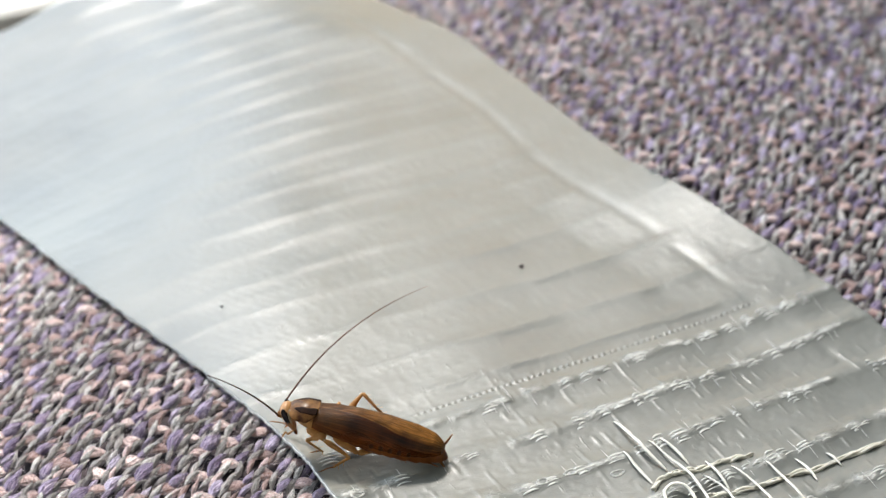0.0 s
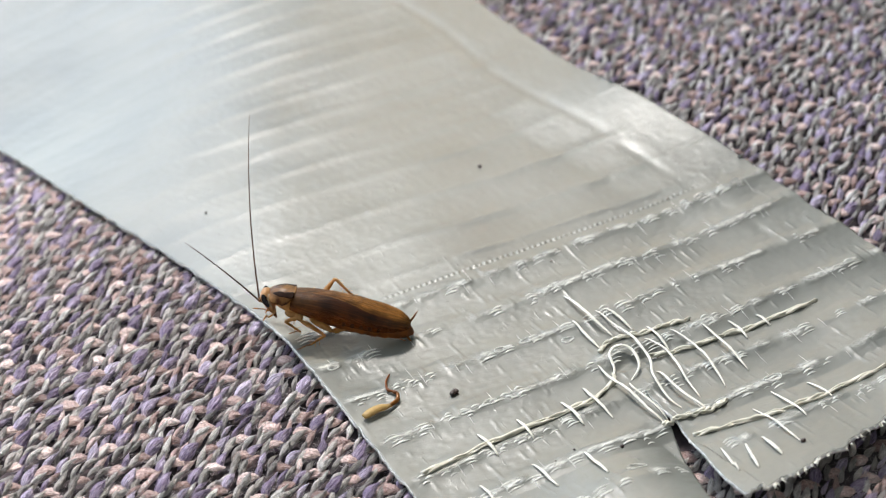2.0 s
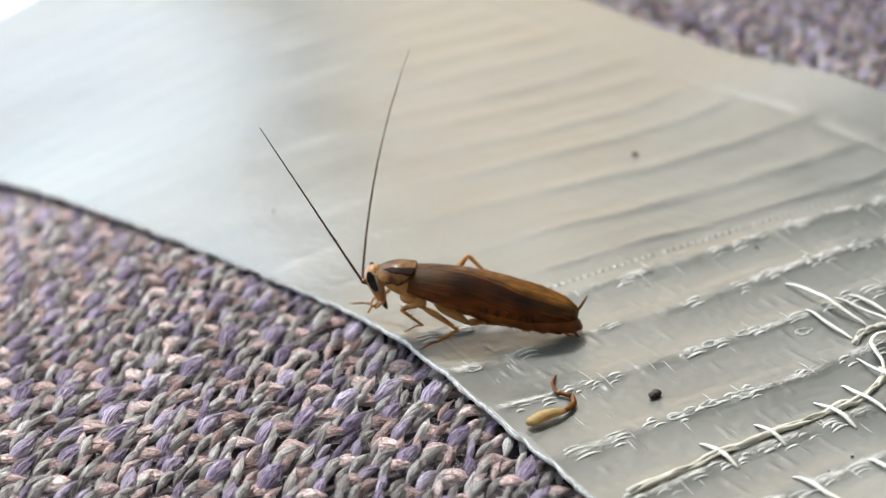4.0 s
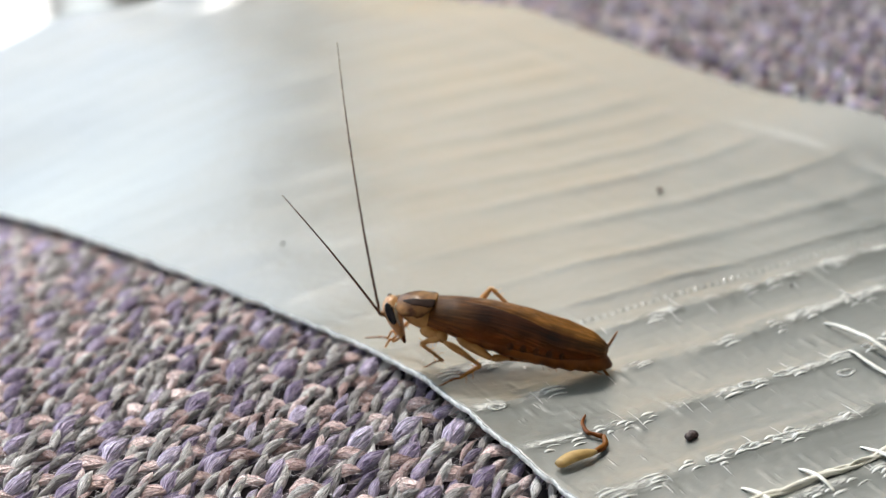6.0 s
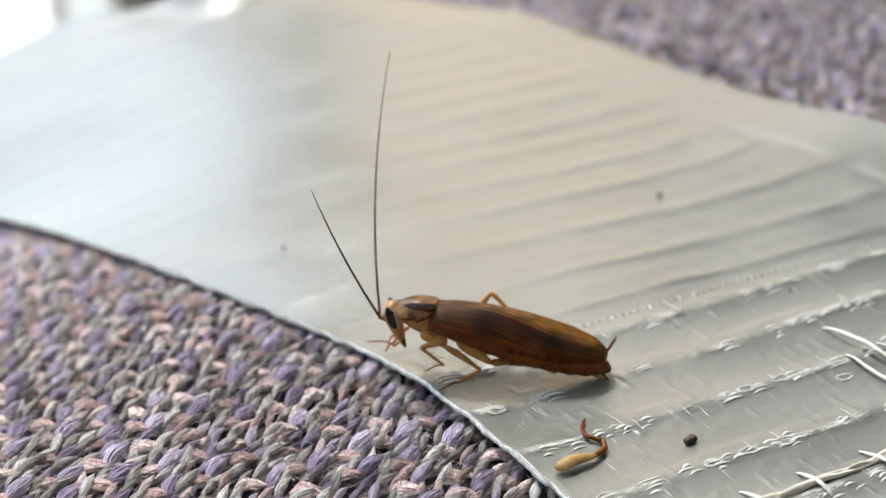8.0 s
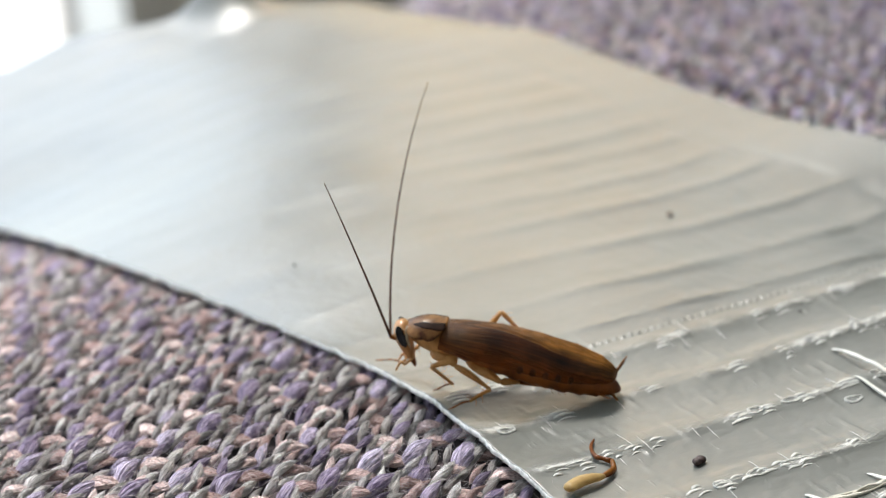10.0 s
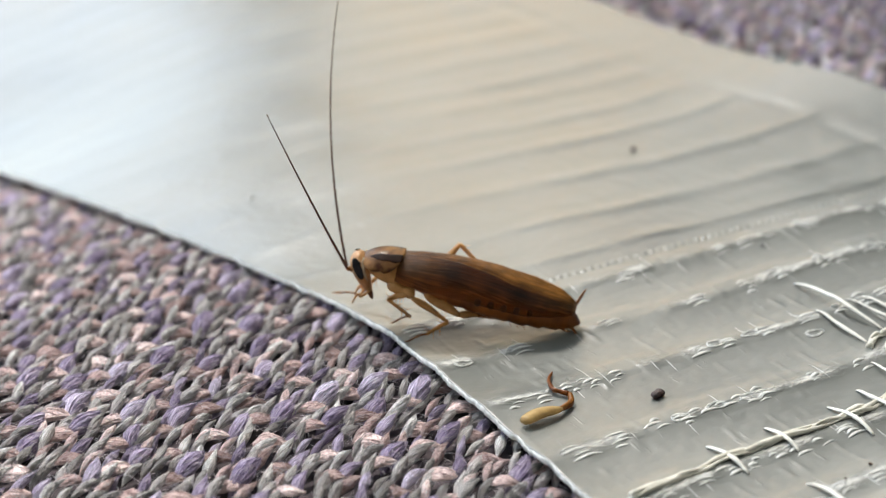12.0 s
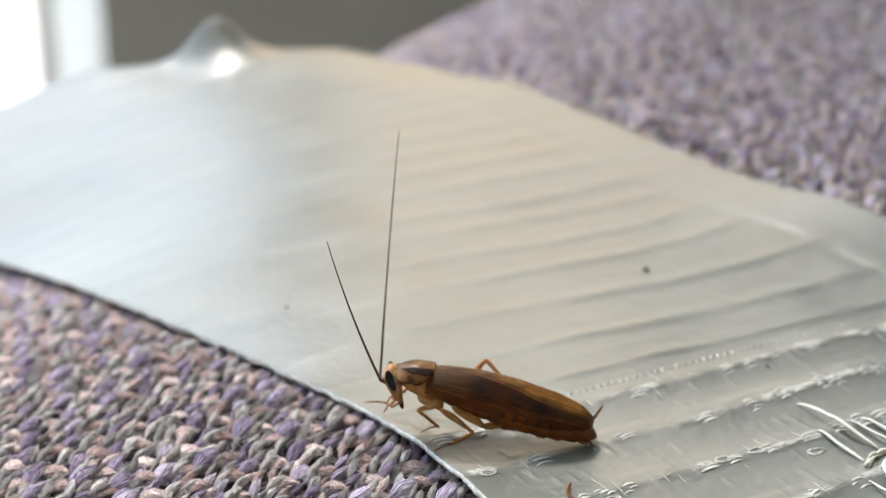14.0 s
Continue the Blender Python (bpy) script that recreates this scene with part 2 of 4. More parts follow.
# sheers added out of view, to tint and lighten the tape's reflection
M_PEACH_REFLECT = chitin("peach_reflection_sheer", (0.98, 0.70, 0.42), (1.0, 0.74, 0.46), 60, 0.9, 0.85, (8.0, 8.0, 0.4), coat=0.0, clear=0.93)
M_WHITE_REFLECT = chitin("white_reflection_sheer", (0.72, 0.71, 0.69), (0.82, 0.81, 0.79), 60, 0.9, 0.6, (8.0, 8.0, 0.4), coat=0.0, clear=0.5)


# ---- helpers ----
def part(name, bm, mat, parent=None, label="", smooth=True):
    """Links a bmesh, drawn in millimetres, as one mesh object under a thing or a part."""
    bmesh.ops.scale(bm, vec=(MM, MM, MM), verts=bm.verts)
    me = bpy.data.meshes.new(name)
    bm.to_mesh(me)
    bm.free()
    me.materials.append(mat)
    if smooth:
        me.polygons.foreach_set("use_smooth", [True] * len(me.polygons))
    ob = new(name, me)
    ob.parent = parent
    if label:
        tagged(ob, label)
    return ob


def raw(name, verts, faces, mats, parent=None, label="", index=None):
    """The same from plain lists, for large meshes; index: a material slot for each face."""
    me = bpy.data.meshes.new(name)
    me.from_pydata((np.asarray(verts, float) * MM).tolist(), [], faces)
    for m in mats:
        me.materials.append(m)
    me.polygons.foreach_set("use_smooth", [True] * len(me.polygons))
    if index is not None:
        me.polygons.foreach_set("material_index", index)
    ob = new(name, me)
    ob.parent = parent
    if label:
        tagged(ob, label)
    return ob


def box(bm, lo, hi):
    lo, hi = Vector(lo), Vector(hi)
    g = bmesh.ops.create_cube(bm, size=1.0)["verts"]
    bmesh.ops.scale(bm, vec=hi - lo, verts=g)
    bmesh.ops.translate(bm, vec=(hi + lo) / 2, verts=g)
    return g


def smooth_table(table, width):
    """A table drawn as a function over -40 to 140, rounded off over the width."""
    at = np.arange(-50, 180.1, 0.25)
    fine = sum(w * np.interp(at + d * width, [a for a, _ in table], [b for _, b in table]) for d, w in ((-1, 0.12), (-0.5, 0.23), (0, 0.3), (0.5, 0.23), (1, 0.12)))

    def f(v):
        k = min(max((v + 50) * 4, 0.0), len(fine) - 1.001)
        i = int(k)
        return float(fine[i] + (fine[i + 1] - fine[i]) * (k - i))
    return f


# ---- the cushion's shape: level near the torn end, rounding off towards its far corner ----
def ground(x, y):
    s = np.maximum((y - 24) - 0.8 * (x + 10), 0.0)
    t = np.maximum(s - 35, 0.0)
    return -0.0022 * s * s - 0.0020 * t * t * np.clip((x - 5) / 30, 0, 1)


# ---- the tape's shape ----
EDGE_L = smooth_table([(-40, 0.2), (-5, 0.2), (24, 0.1), (29, -0.3), (38, -1.9), (45, -3.15), (53, -5.05), (60, -6.45), (68, -7.55), (80, -8.6), (100, -12.5), (140, -20)], 4)
EDGE_R = smooth_table([(-40, 48), (-3, 48.3), (5, 49.5), (12, 49.9), (22, 48.6), (31, 47.8), (38, 46.5), (46, 45.2), (55, 44.4), (70, 44.2), (86, 43.4), (95, 42), (110, 39.5), (140, 34)], 4)
Z_L = smooth_table([(-40, 0.5), (10, 0.5), (24, 0.8), (29, 0.7), (38, -0.2), (45, -0.85), (53, -1.4), (60, -2.0), (68, -3.1), (80, -5.8), (92, -7.6), (105, -8.2), (140, -8.2)], 5)
Z_R = smooth_table([(-40, 0.2), (0, 0.3), (20, 0.7), (33, 1.8), (46, 2.4), (56, 1.2), (70, 0.7), (95, 0.6), (105, -0.5), (140, -3)], 5)
ROLL = smooth_table([(-40, 0.06), (24, 0.08), (38, 0.16), (52, 0.30), (80, 0.60), (112, 0.95), (140, 1.0)], 5)


# ---- the room ----
def build_room():
    bm = bmesh.new()
    box(bm, (-3000, -2600, -470), (3000, 1300, -450))
    tagged(part("floor", bm, M_FLOOR, smooth=False), "dull grey floor below the seat", "floor", kind="structure")
    bm = bmesh.new()
    box(bm, (-3000, -2600, 2650), (3000, 1300, 2680))
    tagged(part("ceiling", bm, M_CEIL, smooth=False), "plain white painted ceiling", "ceiling", kind="structure")
    # pale slab added outside, so the foot of the opening shows white
    bm = bmesh.new()
    box(bm, (-6000, 1160, -480), (6000, 9000, -450))
    tagged(part("white_slab", bm, M_CEIL, smooth=False), "added pale slab that shows white through the window", "pavement", kind="structure")
    # the far wall with its window opening
    x0, x1, z0, z1 = WINDOW
    bm = bmesh.new()
    box(bm, (-3000, 1000, -450), (x0, 1150, 2650))
    box(bm, (x1, 1000, -450), (3000, 1150, 2650))
    box(bm, (x0, 1000, -450), (x1, 1150, z0))
    box(bm, (x0, 1000, z1), (x1, 1150, 2650))
    box(bm, (290, 1000, z0), (x1, 1150, 60))
    # unseen narrow opening, laid out from the tape's reflections; its pier shades the seat
    box(bm, (290, 1000, 60), (415, 1150, z1))
    box(bm, (415, 1000, 1300), (910, 1150, z1))
    box(bm, (910, 1000, 60), (x1, 1150, z1))
    tagged(part("wall_north", bm, M_WALL, smooth=False), "warm beige plastered wall with a window", "wall", kind="structure")
    for name, lo, hi in (("wall_south", (-3000, -2600, -450), (3000, -2500, 2650)),
                         ("wall_west", (-3000, -2500, -450), (-2900, 1000, 2650)),
                         ("wall_east", (2900, -2500, -450), (3000, 1000, 2650))):
        bm = bmesh.new()
        box(bm, lo, hi)
        tagged(part(name, bm, M_WALL, smooth=False), "warm beige plastered wall", "wall", kind="structure")
    # sheers added out of view before the narrow opening beside the large one, to colour the tape's reflection: a short
    # peach pair and a white one, with a white valance
    peach, white = "added short peach sheer, out of view, warming the tape reflection", "added white sheer, out of view, lightening the tape reflection"
    for x0, wide, low, high, mat, label in ((405, 285, 30, 890, M_PEACH_REFLECT, peach), (692, 228, 30, 890, M_WHITE_REFLECT, white), (405, 515, 892, 1340, M_WHITE_REFLECT, white)):
        verts, faces = [], []
        for i in range(121):
            for z in (low, low + (high - low) * 0.35, low + (high - low) * 0.7, high):
                verts.append((x0 + wide * i / 120, 975 + 12 * math.sin(i * wide / 420) * (1.1 - z / 5000), z))
        for i in range(120):
            for k in range(3):
                a = i * 4 + k
                faces.append((a, a + 4, a + 5, a + 1))
        tagged(raw("curtain", verts, faces, [mat]), label, "curtain")


build_room()


# ---- the woven seat ----
GRAIN_B = np.array((-0.62, -2.43))
GRAIN_C = np.array((2.62, 0.16))


def in_tape(x, y, margin):
    return EDGE_L(y) + margin < x < EDGE_R(y) - margin and y > -3.5 + margin


def yarn_float(rng, centre, heading, length, width, height, tilt, twist, strands, rings, flat=False):
    """One leaf-shaped float of yarn: a fibrous core with finer strands standing a little proud of it."""
    verts, uvs, faces = [], [], []
    ch, sh = math.cos(heading), math.sin(heading)
    bow, seed, sides = rng.uniform(-0.10, 0.10) * length, rng.uniform(0, 30), 10 if strands else 7
    skew, blunt = rng.uniform(-0.08, 0.18), 0.7 if flat else 1.0

    def lie(f, g, out):
        a = (f - 0.5) * length
        h = f + skew * math.sin(math.pi * f)
        r = max(0.07, math.sin(math.pi * (0.03 + 0.94 * h))) ** blunt * out
        y = math.cos(g) * width * 0.5 * r + bow * (1 - 4 * (f - 0.5) ** 2)
        z = math.sin(g) * height * 0.5 * r + tilt * a - (0.42 if flat else 0.16) * height * (2 * f - 1) ** 2
        return centre[0] + a * ch - y * sh, centre[1] + a * sh + y * ch, centre[2] + z

    for i in range(rings):
        f = i / (rings - 1)
        for k in range(sides):
            verts.append(lie(f, 6.2832 * k / sides - 1.5708 + twist * (f - 0.5), rng.uniform(0.88, 1.02)))
            uvs.append((f * length + seed, k / sides))
    for i in range(rings - 1):
        for k in range(sides):
            a, b = i * sides + k, i * sides + (k + 1) % sides
            faces.append((a, b, b + sides, a + sides))
    for n in range(strands):
        wild = rng.random() < (0.9 if flat else 0.12)
        g0 = -0.4 + 4.0 * (n + rng.uniform(-0.5, 0.5)) / strands
        f0, f1 = rng.uniform(-0.08, 0.2), rng.uniform(0.8, 1.08)
        turn = twist * (1.0 + rng.uniform(-0.3, 0.3)) * (rng.choice((-1.0, 2.0)) if wild else 1)
        out, rad = rng.uniform(0.90, 1.04), width * rng.uniform(0.016, 0.042)
        base = len(verts)
        for i in range(rings):
            f = f0 + (f1 - f0) * i / (rings - 1)
            p = lie(f, g0 + turn * (f - 0.5), out * (rng.uniform(0.92, 1.22) if wild else rng.uniform(0.97, 1.05)))
            w = rad * (0.35 + 0.65 * math.sin(math.pi * i / (rings - 1)))
            for k in range(3):
                q = 2.0944 * k + 0.5236
                verts.append((p[0] - sh * w * math.cos(q), p[1] + ch * w * math.cos(q), p[2] + w * math.sin(q)))
                uvs.append((f * length + seed + n * 1.7, 0.02 * k + n * 0.17))
        for i in range(rings - 1):
            for k in range(3):
                a, b = base + i * 3 + k, base + i * 3 + (k + 1) % 3
                faces.append((a, b, b + 3, a + 3))
    return verts, faces, uvs


def add_uv(ob, uvs):
    me = ob.data
    layer = me.uv_layers.new(name="strand")
    idx = np.empty(len(me.loops), np.int32)
    me.loops.foreach_get("vertex_index", idx)
    layer.data.foreach_set("uv", np.asarray(uvs, np.float32)[idx].ravel())


def build_seat():
    rng = random.Random(5)
    # base sheet under the yarns; the shade of the gaps is in its colour
    verts, faces = [], []
    xs, ys = np.arange(-140, 301, 5), np.arange(-140, 301, 5)
    n = len(xs)
    for y in ys:
        for x in xs:
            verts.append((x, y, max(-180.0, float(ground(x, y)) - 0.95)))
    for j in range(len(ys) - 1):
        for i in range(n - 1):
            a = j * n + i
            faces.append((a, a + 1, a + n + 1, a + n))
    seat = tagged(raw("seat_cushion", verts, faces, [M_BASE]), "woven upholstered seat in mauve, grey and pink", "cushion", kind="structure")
    sets = {"purple": ([], [], [], []), "grey": ([], [], [], []), "pink": ([], [], [], [])}
    fuzz = ([], [], [])

    def add(key, bump):
        v, f, uv, tone = sets[key]
        tone.extend([rng.random()] * len(bump[0]))
        base = len(v)
        v.extend(bump[0])
        uv.extend(bump[2])
        f.extend(tuple(base + q for q in face) for face in bump[1])

    def hair(centre, reach):
        v, f, uv = fuzz
        p = Vector(centre)
        d = Vector((rng.uniform(-1, 1), rng.uniform(-1, 1), rng.uniform(-0.1, 0.6))).normalized()
        bend = Vector((rng.uniform(-1, 1), rng.uniform(-1, 1), rng.uniform(-0.8, 0.1)))
        rad, base, steps = 0.009, len(v), 5
        for i in range(steps):
            w = rad * (1 - 0.6 * i / steps)
            for k in range(3):
                g = 2.094 * k
                v.append((p.x + w * math.cos(g), p.y + w * math.sin(g), p.z + w * math.sin(g + 1)))
                uv.append((0.1 * i, 0.3 * k))
            p = p + d * (reach / steps)
            d = (d + bend * 0.35).normalized()
        for i in range(steps - 1):
            for k in range(3):
                a, b = base + i * 3 + k, base + i * 3 + (k + 1) % 3
                f.append((a, b, b + 3, a + 3))

    lean = radians(31)
    # of each cell: kind, place across and along, length, width, height, lift
    cell = (("pink", 0.02, 0.02, 1.75, 1.05, 0.42, -0.34), ("purple", 0.42, -0.06, 1.95, 0.82, 0.68, -0.28), ("grey", 0.74, 0.10, 1.9, 0.56, 0.58, -0.28),
            ("grey", 0.22, 0.46, 1.75, 0.50, 0.54, -0.32), ("grey", 0.56, 0.52, 1.65, 0.48, 0.52, -0.34), ("grey", 0.90, 0.58, 1.6, 0.48, 0.52, -0.36))
    for i in range(-45, 70):
        for j in range(-80, 45):
            o = i * GRAIN_C + j * GRAIN_B + np.array((0.5, 20.0))
            x, y = float(o[0]), float(o[1])
            # how far the cell lies outside the stretch beside the tape that is woven closely
            off = max(2 - 0.574 * (x + 28) - y, -31 + 0.22 * (y - 6) - x, x - 66 - 0.62 * (y + 5), y - 150)
            s = (y - 24) - 0.8 * (x + 10)
            if off > 5 or s > 104 or in_tape(x, y, 4.5) and in_tape(x + 2, y, 4.5):
                continue
            near = x < 6 and y < 60 or y < 14
            strands, rings = (10, 6) if near else (3, 5)
            if off > 2 or s > 62 and x > 5:
                strands, rings = 0, 5
            for key, fc, fb, ln, wd, ht, up in cell:
                c = o + fc * GRAIN_C + fb * GRAIN_B
                cx, cy = float(c[0]) + rng.uniform(-0.24, 0.24), float(c[1]) + rng.uniform(-0.24, 0.24)
                if in_tape(cx, cy, 1.6):
                    continue
                roll, big, kk = rng.random(), rng.uniform(0.82, 1.2), key
                if key == "purple":
                    big = rng.uniform(0.75, 1.5) if roll < 0.75 else rng.uniform(0.6, 0.8)
                    kk = "grey" if roll > 0.86 else "purple"
                elif key == "grey" and fb > 0.3 and roll < 0.36:
                    kk = "purple" if roll < 0.17 else "pink"
                a = lean + rng.uniform(-0.35, 0.35) if key != "pink" else rng.uniform(-0.5, 0.1)
                z = float(ground(cx, cy)) + up + rng.uniform(-0.20, 0.16)
                if in_tape(cx, cy, -1.0) or (0 < cx < 49 and cy > -13.5):
                    # pressed down beneath the tape's rim
                    z = min(z, (Z_L(cy) if cx < 10 else 0.0) - 0.62 - 0.35 * ht * big)
                tilt = rng.uniform(0.16, 0.44) if key != "pink" else rng.uniform(-0.08, 0.08)
                add(kk, yarn_float(rng, (cx, cy, z), a, ln * big ** 0.6, wd * big, ht * big, tilt, rng.uniform(0.7, 1.6), strands, rings, key == "pink"))
                for _ in range(0 if not strands else 5 if near else 0):
                    hair((cx + rng.uniform(-0.6, 0.6), cy + rng.uniform(-0.6, 0.6), z + 0.40 * ht * big), rng.uniform(0.4, 1.4))
    for key, mat, label in (("purple", M_PURPLE, "plump mauve yarn floats"), ("grey", M_GREY, "twisted grey-green yarn floats"), ("pink", M_PINK, "flat salmon-pink slub yarn")):
        v, f, uv, tone = sets[key]
        ob = tagged(raw(key + "_yarn", v, f, [mat], seat, label), kind="stuff")
        add_uv(ob, uv)
        ob.data.attributes.new("tone", "FLOAT", "POINT").data.foreach_set("value", tone)
    ob = tagged(raw("fibre_fuzz", fuzz[0], fuzz[1], [M_FUZZ], seat, "fine loose pale fibres"), kind="stuff")
    return seat


build_seat()


# ---- the tape ----
HILLS = {}


def value_noise(x, y, seed):
    """Smooth random hills between -1 and 1 with a spacing of one unit."""
    if seed not in HILLS:
        HILLS[seed] = np.random.RandomState(seed).uniform(-1, 1, (64, 64))
    table = HILLS[seed]
    xi, yi = np.floor(x).astype(int), np.floor(y).astype(int)
    fx, fy = x - xi, y - yi
    fx, fy = fx * fx * (3 - 2 * fx), fy * fy * (3 - 2 * fy)
    g = lambda a, b: table[(xi + a) % 64, (yi + b) % 64]
    return (g(0, 0) * (1 - fx) + g(1, 0) * fx) * (1 - fy) + (g(0, 1) * (1 - fx) + g(1, 1) * fx) * fy


RIP_Y, RIP_X = (-13, -9, -4, 0, 4.5, 6), (18.2, 18.7, 20.1, 21.3, 21.7, 21.7)
ROWS_NEAR = (25.6, 20.9, 15.6, 10.0, 4.7, 0.2, -5.2)
ROWS_FAR = (29.8, 34.4, 40.4, 46.2, 50.8, 55.6, 60.0, 64.9, 69.5, 73.8, 78.4, 83.2, 88.0, 92.6, 97.4, 102.0, 107.0, 112.0, 117.0)


def tape_height(x, y, u):
    """The tape's upper face above the cushion's zero: its lie, its scrim and its puckers."""
    yl = y[:, 0]
    zl = np.array([Z_L(v) for v in yl])[:, None]
    zr = np.array([Z_R(v) for v in yl])[:, None]
    roll = np.array([ROLL(v) for v in yl])[:, None]
    k = np.clip((u - 0.76) / 0.24, 0, 1)
    mid = 0.3 - 3.5 * np.clip((y - 95) / 45, 0, 1) ** 2
    z = mid + (zr - mid + 0.1) * k ** 1.4
    # the film lifts a little by hills of its own
    z += 0.12 * value_noise(x / 9, y / 11, 3) * np.clip((y + 14) / 12, 0.4, 1)
    w = np.clip(1 - u / roll, 0, 1)
    z += (zl - mid) * w ** 1.7
    # crease beside the folded edge
    z -= (0.045 + 0.04 * value_noise(x * 0, y / 3, 9)) * np.exp(-((u - 0.872 + 0.006 * np.sin(y / 4)) / 0.012) ** 2) * np.clip((y - 2) / 20, 0, 1)
    z += 0.012 * np.exp(-((u - 0.90) / 0.012) ** 2) * np.clip((y - 2) / 20, 0, 1)
    # scrim rows under the near film
    fade = np.clip((31 - y) / 5, 0, 1)
    for n, yr in enumerate(ROWS_NEAR):
        wob = 0.35 * value_noise(x / 8, x * 0 + n, 21) + 0.012 * (x - 20)
        d = y - yr - wob
        amp = 0.06 + 0.07 * value_noise(x / 1.3, x * 0 + n, 22) + 0.05 * value_noise(x / 0.5, y * 0 + n, 23)
        z += fade * 0.35 * np.clip(amp, 0.0, 1) * np.exp(-(d / 0.6) ** 2)
        z += fade * 0.155 * np.exp(-(d / 1.2) ** 2)
        z -= fade * 0.012 * np.exp(-((d + 0.62) / 0.28) ** 2)
        z += fade * 0.05 * np.exp(-((d - 1.0) / 0.5) ** 2) * (0.5 + value_noise(x / 2.1, y / 1.1, 24))
    # soft ribs farther off, each with a slack hollow behind it, and fine dimples along the rolled side
    far = np.clip((y - 26) / 5, 0, 1) * (0.28 + 0.72 * np.clip((x - 4) / 14, 0, 1)) * (1 - 0.85 * np.clip((u - 0.83) / 0.06, 0, 1))
    for n, yr in enumerate(ROWS_FAR):
        d = y - yr - 0.45 * value_noise(x / 14, x * 0 + n, 31) - 0.2 * value_noise(x / 4, x * 0 + n, 34) + 0.02 * (x - 20)
        z += far * (0.095 + 0.03 * value_noise(x / 3, x * 0 + n, 32)) * np.exp(-np.where(d > 0, d / 1.0, d / 0.6) ** 2)
        z += far * 0.03 * np.exp(-((d - 2.2) / 0.5) ** 2) * (0.4 + value_noise(x / 5, x * 0 + n, 35))
    dimple = np.exp(-np.maximum(x - 6, 0) / 9) * np.clip((y - 28) / 6, 0, 1)
    z += dimple * 0.010 * np.sin(7.5 * x + 1.4 * value_noise(x / 2, y / 2, 33)) * np.sin(5.0 * y + 2.0 * value_noise(x / 3, y / 3, 36))
    # lengthwise threads showing as short dashes
    strands = np.exp(-(((x + 0.12 * np.sin(y / 3)) % 0.92 - 0.46) / 0.09) ** 2)
    gate = np.clip(value_noise(np.floor(x / 0.92) * 7.3, y / 1.5, 41) * 2.2 - 0.35, 0, 1)
    z += fade * 0.05 * strands * gate
    # a line of tiny puckers
    bead = np.exp(-((y - 27.5 - 0.012 * (x - 20)) / 0.10) ** 2) * np.clip(np.sin(x * 11.5), 0, 1)
    z += 0.24 * bead * np.clip((x - 9) / 2, 0, 1) * np.clip((43 - x) / 3, 0, 1)
    # the torn end stands off the cushion; the flaps beside the rip curl
    z += (0.3 * np.clip((4 - y) / 6, 0, 1) + np.where(x < 21, 2.3, 1.9) * np.clip((-1 - y) / 10, 0, 1.2)) * np.clip((x + 1) / 7, 0, 1)
    left = x < np.interp(y, RIP_Y, RIP_X)
    curl = np.clip((2 - y) / 6, 0, 1)
    z += np.where(left, 0.55 * np.exp(-((x - 13.5) / 4.2) ** 2 - ((y + 4.0) / 4.6) ** 2), 0)
    z -= np.where(left, 1.3 * curl * np.clip((x - 14.5) / 5, 0, 1) ** 2, 0)
    z -= 0.35 * np.exp(-((x - 10.6) / 1.2) ** 2 - ((y + 9.0) / 2.4) ** 2)
    z -= 0.35 * np.clip((-7.0 - y) / 4, 0, 1) ** 2 * np.clip((21 - x) / 4, 0, 1)
    z += np.where(left, 0, 0.3 * np.clip((-1 - y) / 9, 0, 1)) + 0.9 * np.exp(-((x - 38.5) / 1.3) ** 2 - ((y + 6.3) / 1.5) ** 2)
    z += 0.9 * np.exp(-((x - 43) / 6) ** 2 - ((y - 1) / 5) ** 2)
    # crumpled far end
    z += 5.4 * np.exp(-((x - 24.2) / 3.4) ** 2 - ((y - 121) / 6) ** 2)
    z += 1.2 * np.exp(-((x - 12.0) / 7.5) ** 2 - ((y - 124) / 9) ** 2)
    z += 0.014 * value_noise(x / 1.7, y / 1.9, 51) + 0.012 * value_noise(x / 0.45, y / 0.5, 52)
    return z


def torn_line(x):
    base = np.interp(x, [-1, 4, 8, 10.0, 10.8, 12.5, 15.5, 17.8, 19.2, 19.8, 24, 28, 32.5, 37, 38.8, 41, 47.2, 52],
                     [-10.4, -10.2, -10.3, -9.7, -10.4, -10.4, -10.1, -11.0, -10.6, -10.8, -10.2, -9.8, -8.8, -7.0, -5.2, -5.0, -3.8, -3.2])
    return base - 1.5 * np.clip(x / 8, 0, 1) + 0.30 * value_noise(x / 1.1, x * 0, 61) + 0.12 * value_noise(x / 0.35, x * 0, 62)


def far_line(x):
    return np.interp(x, [-25, 0, 8, 17, 23, 30, 45], [130, 128, 124, 121, 122, 119, 116])


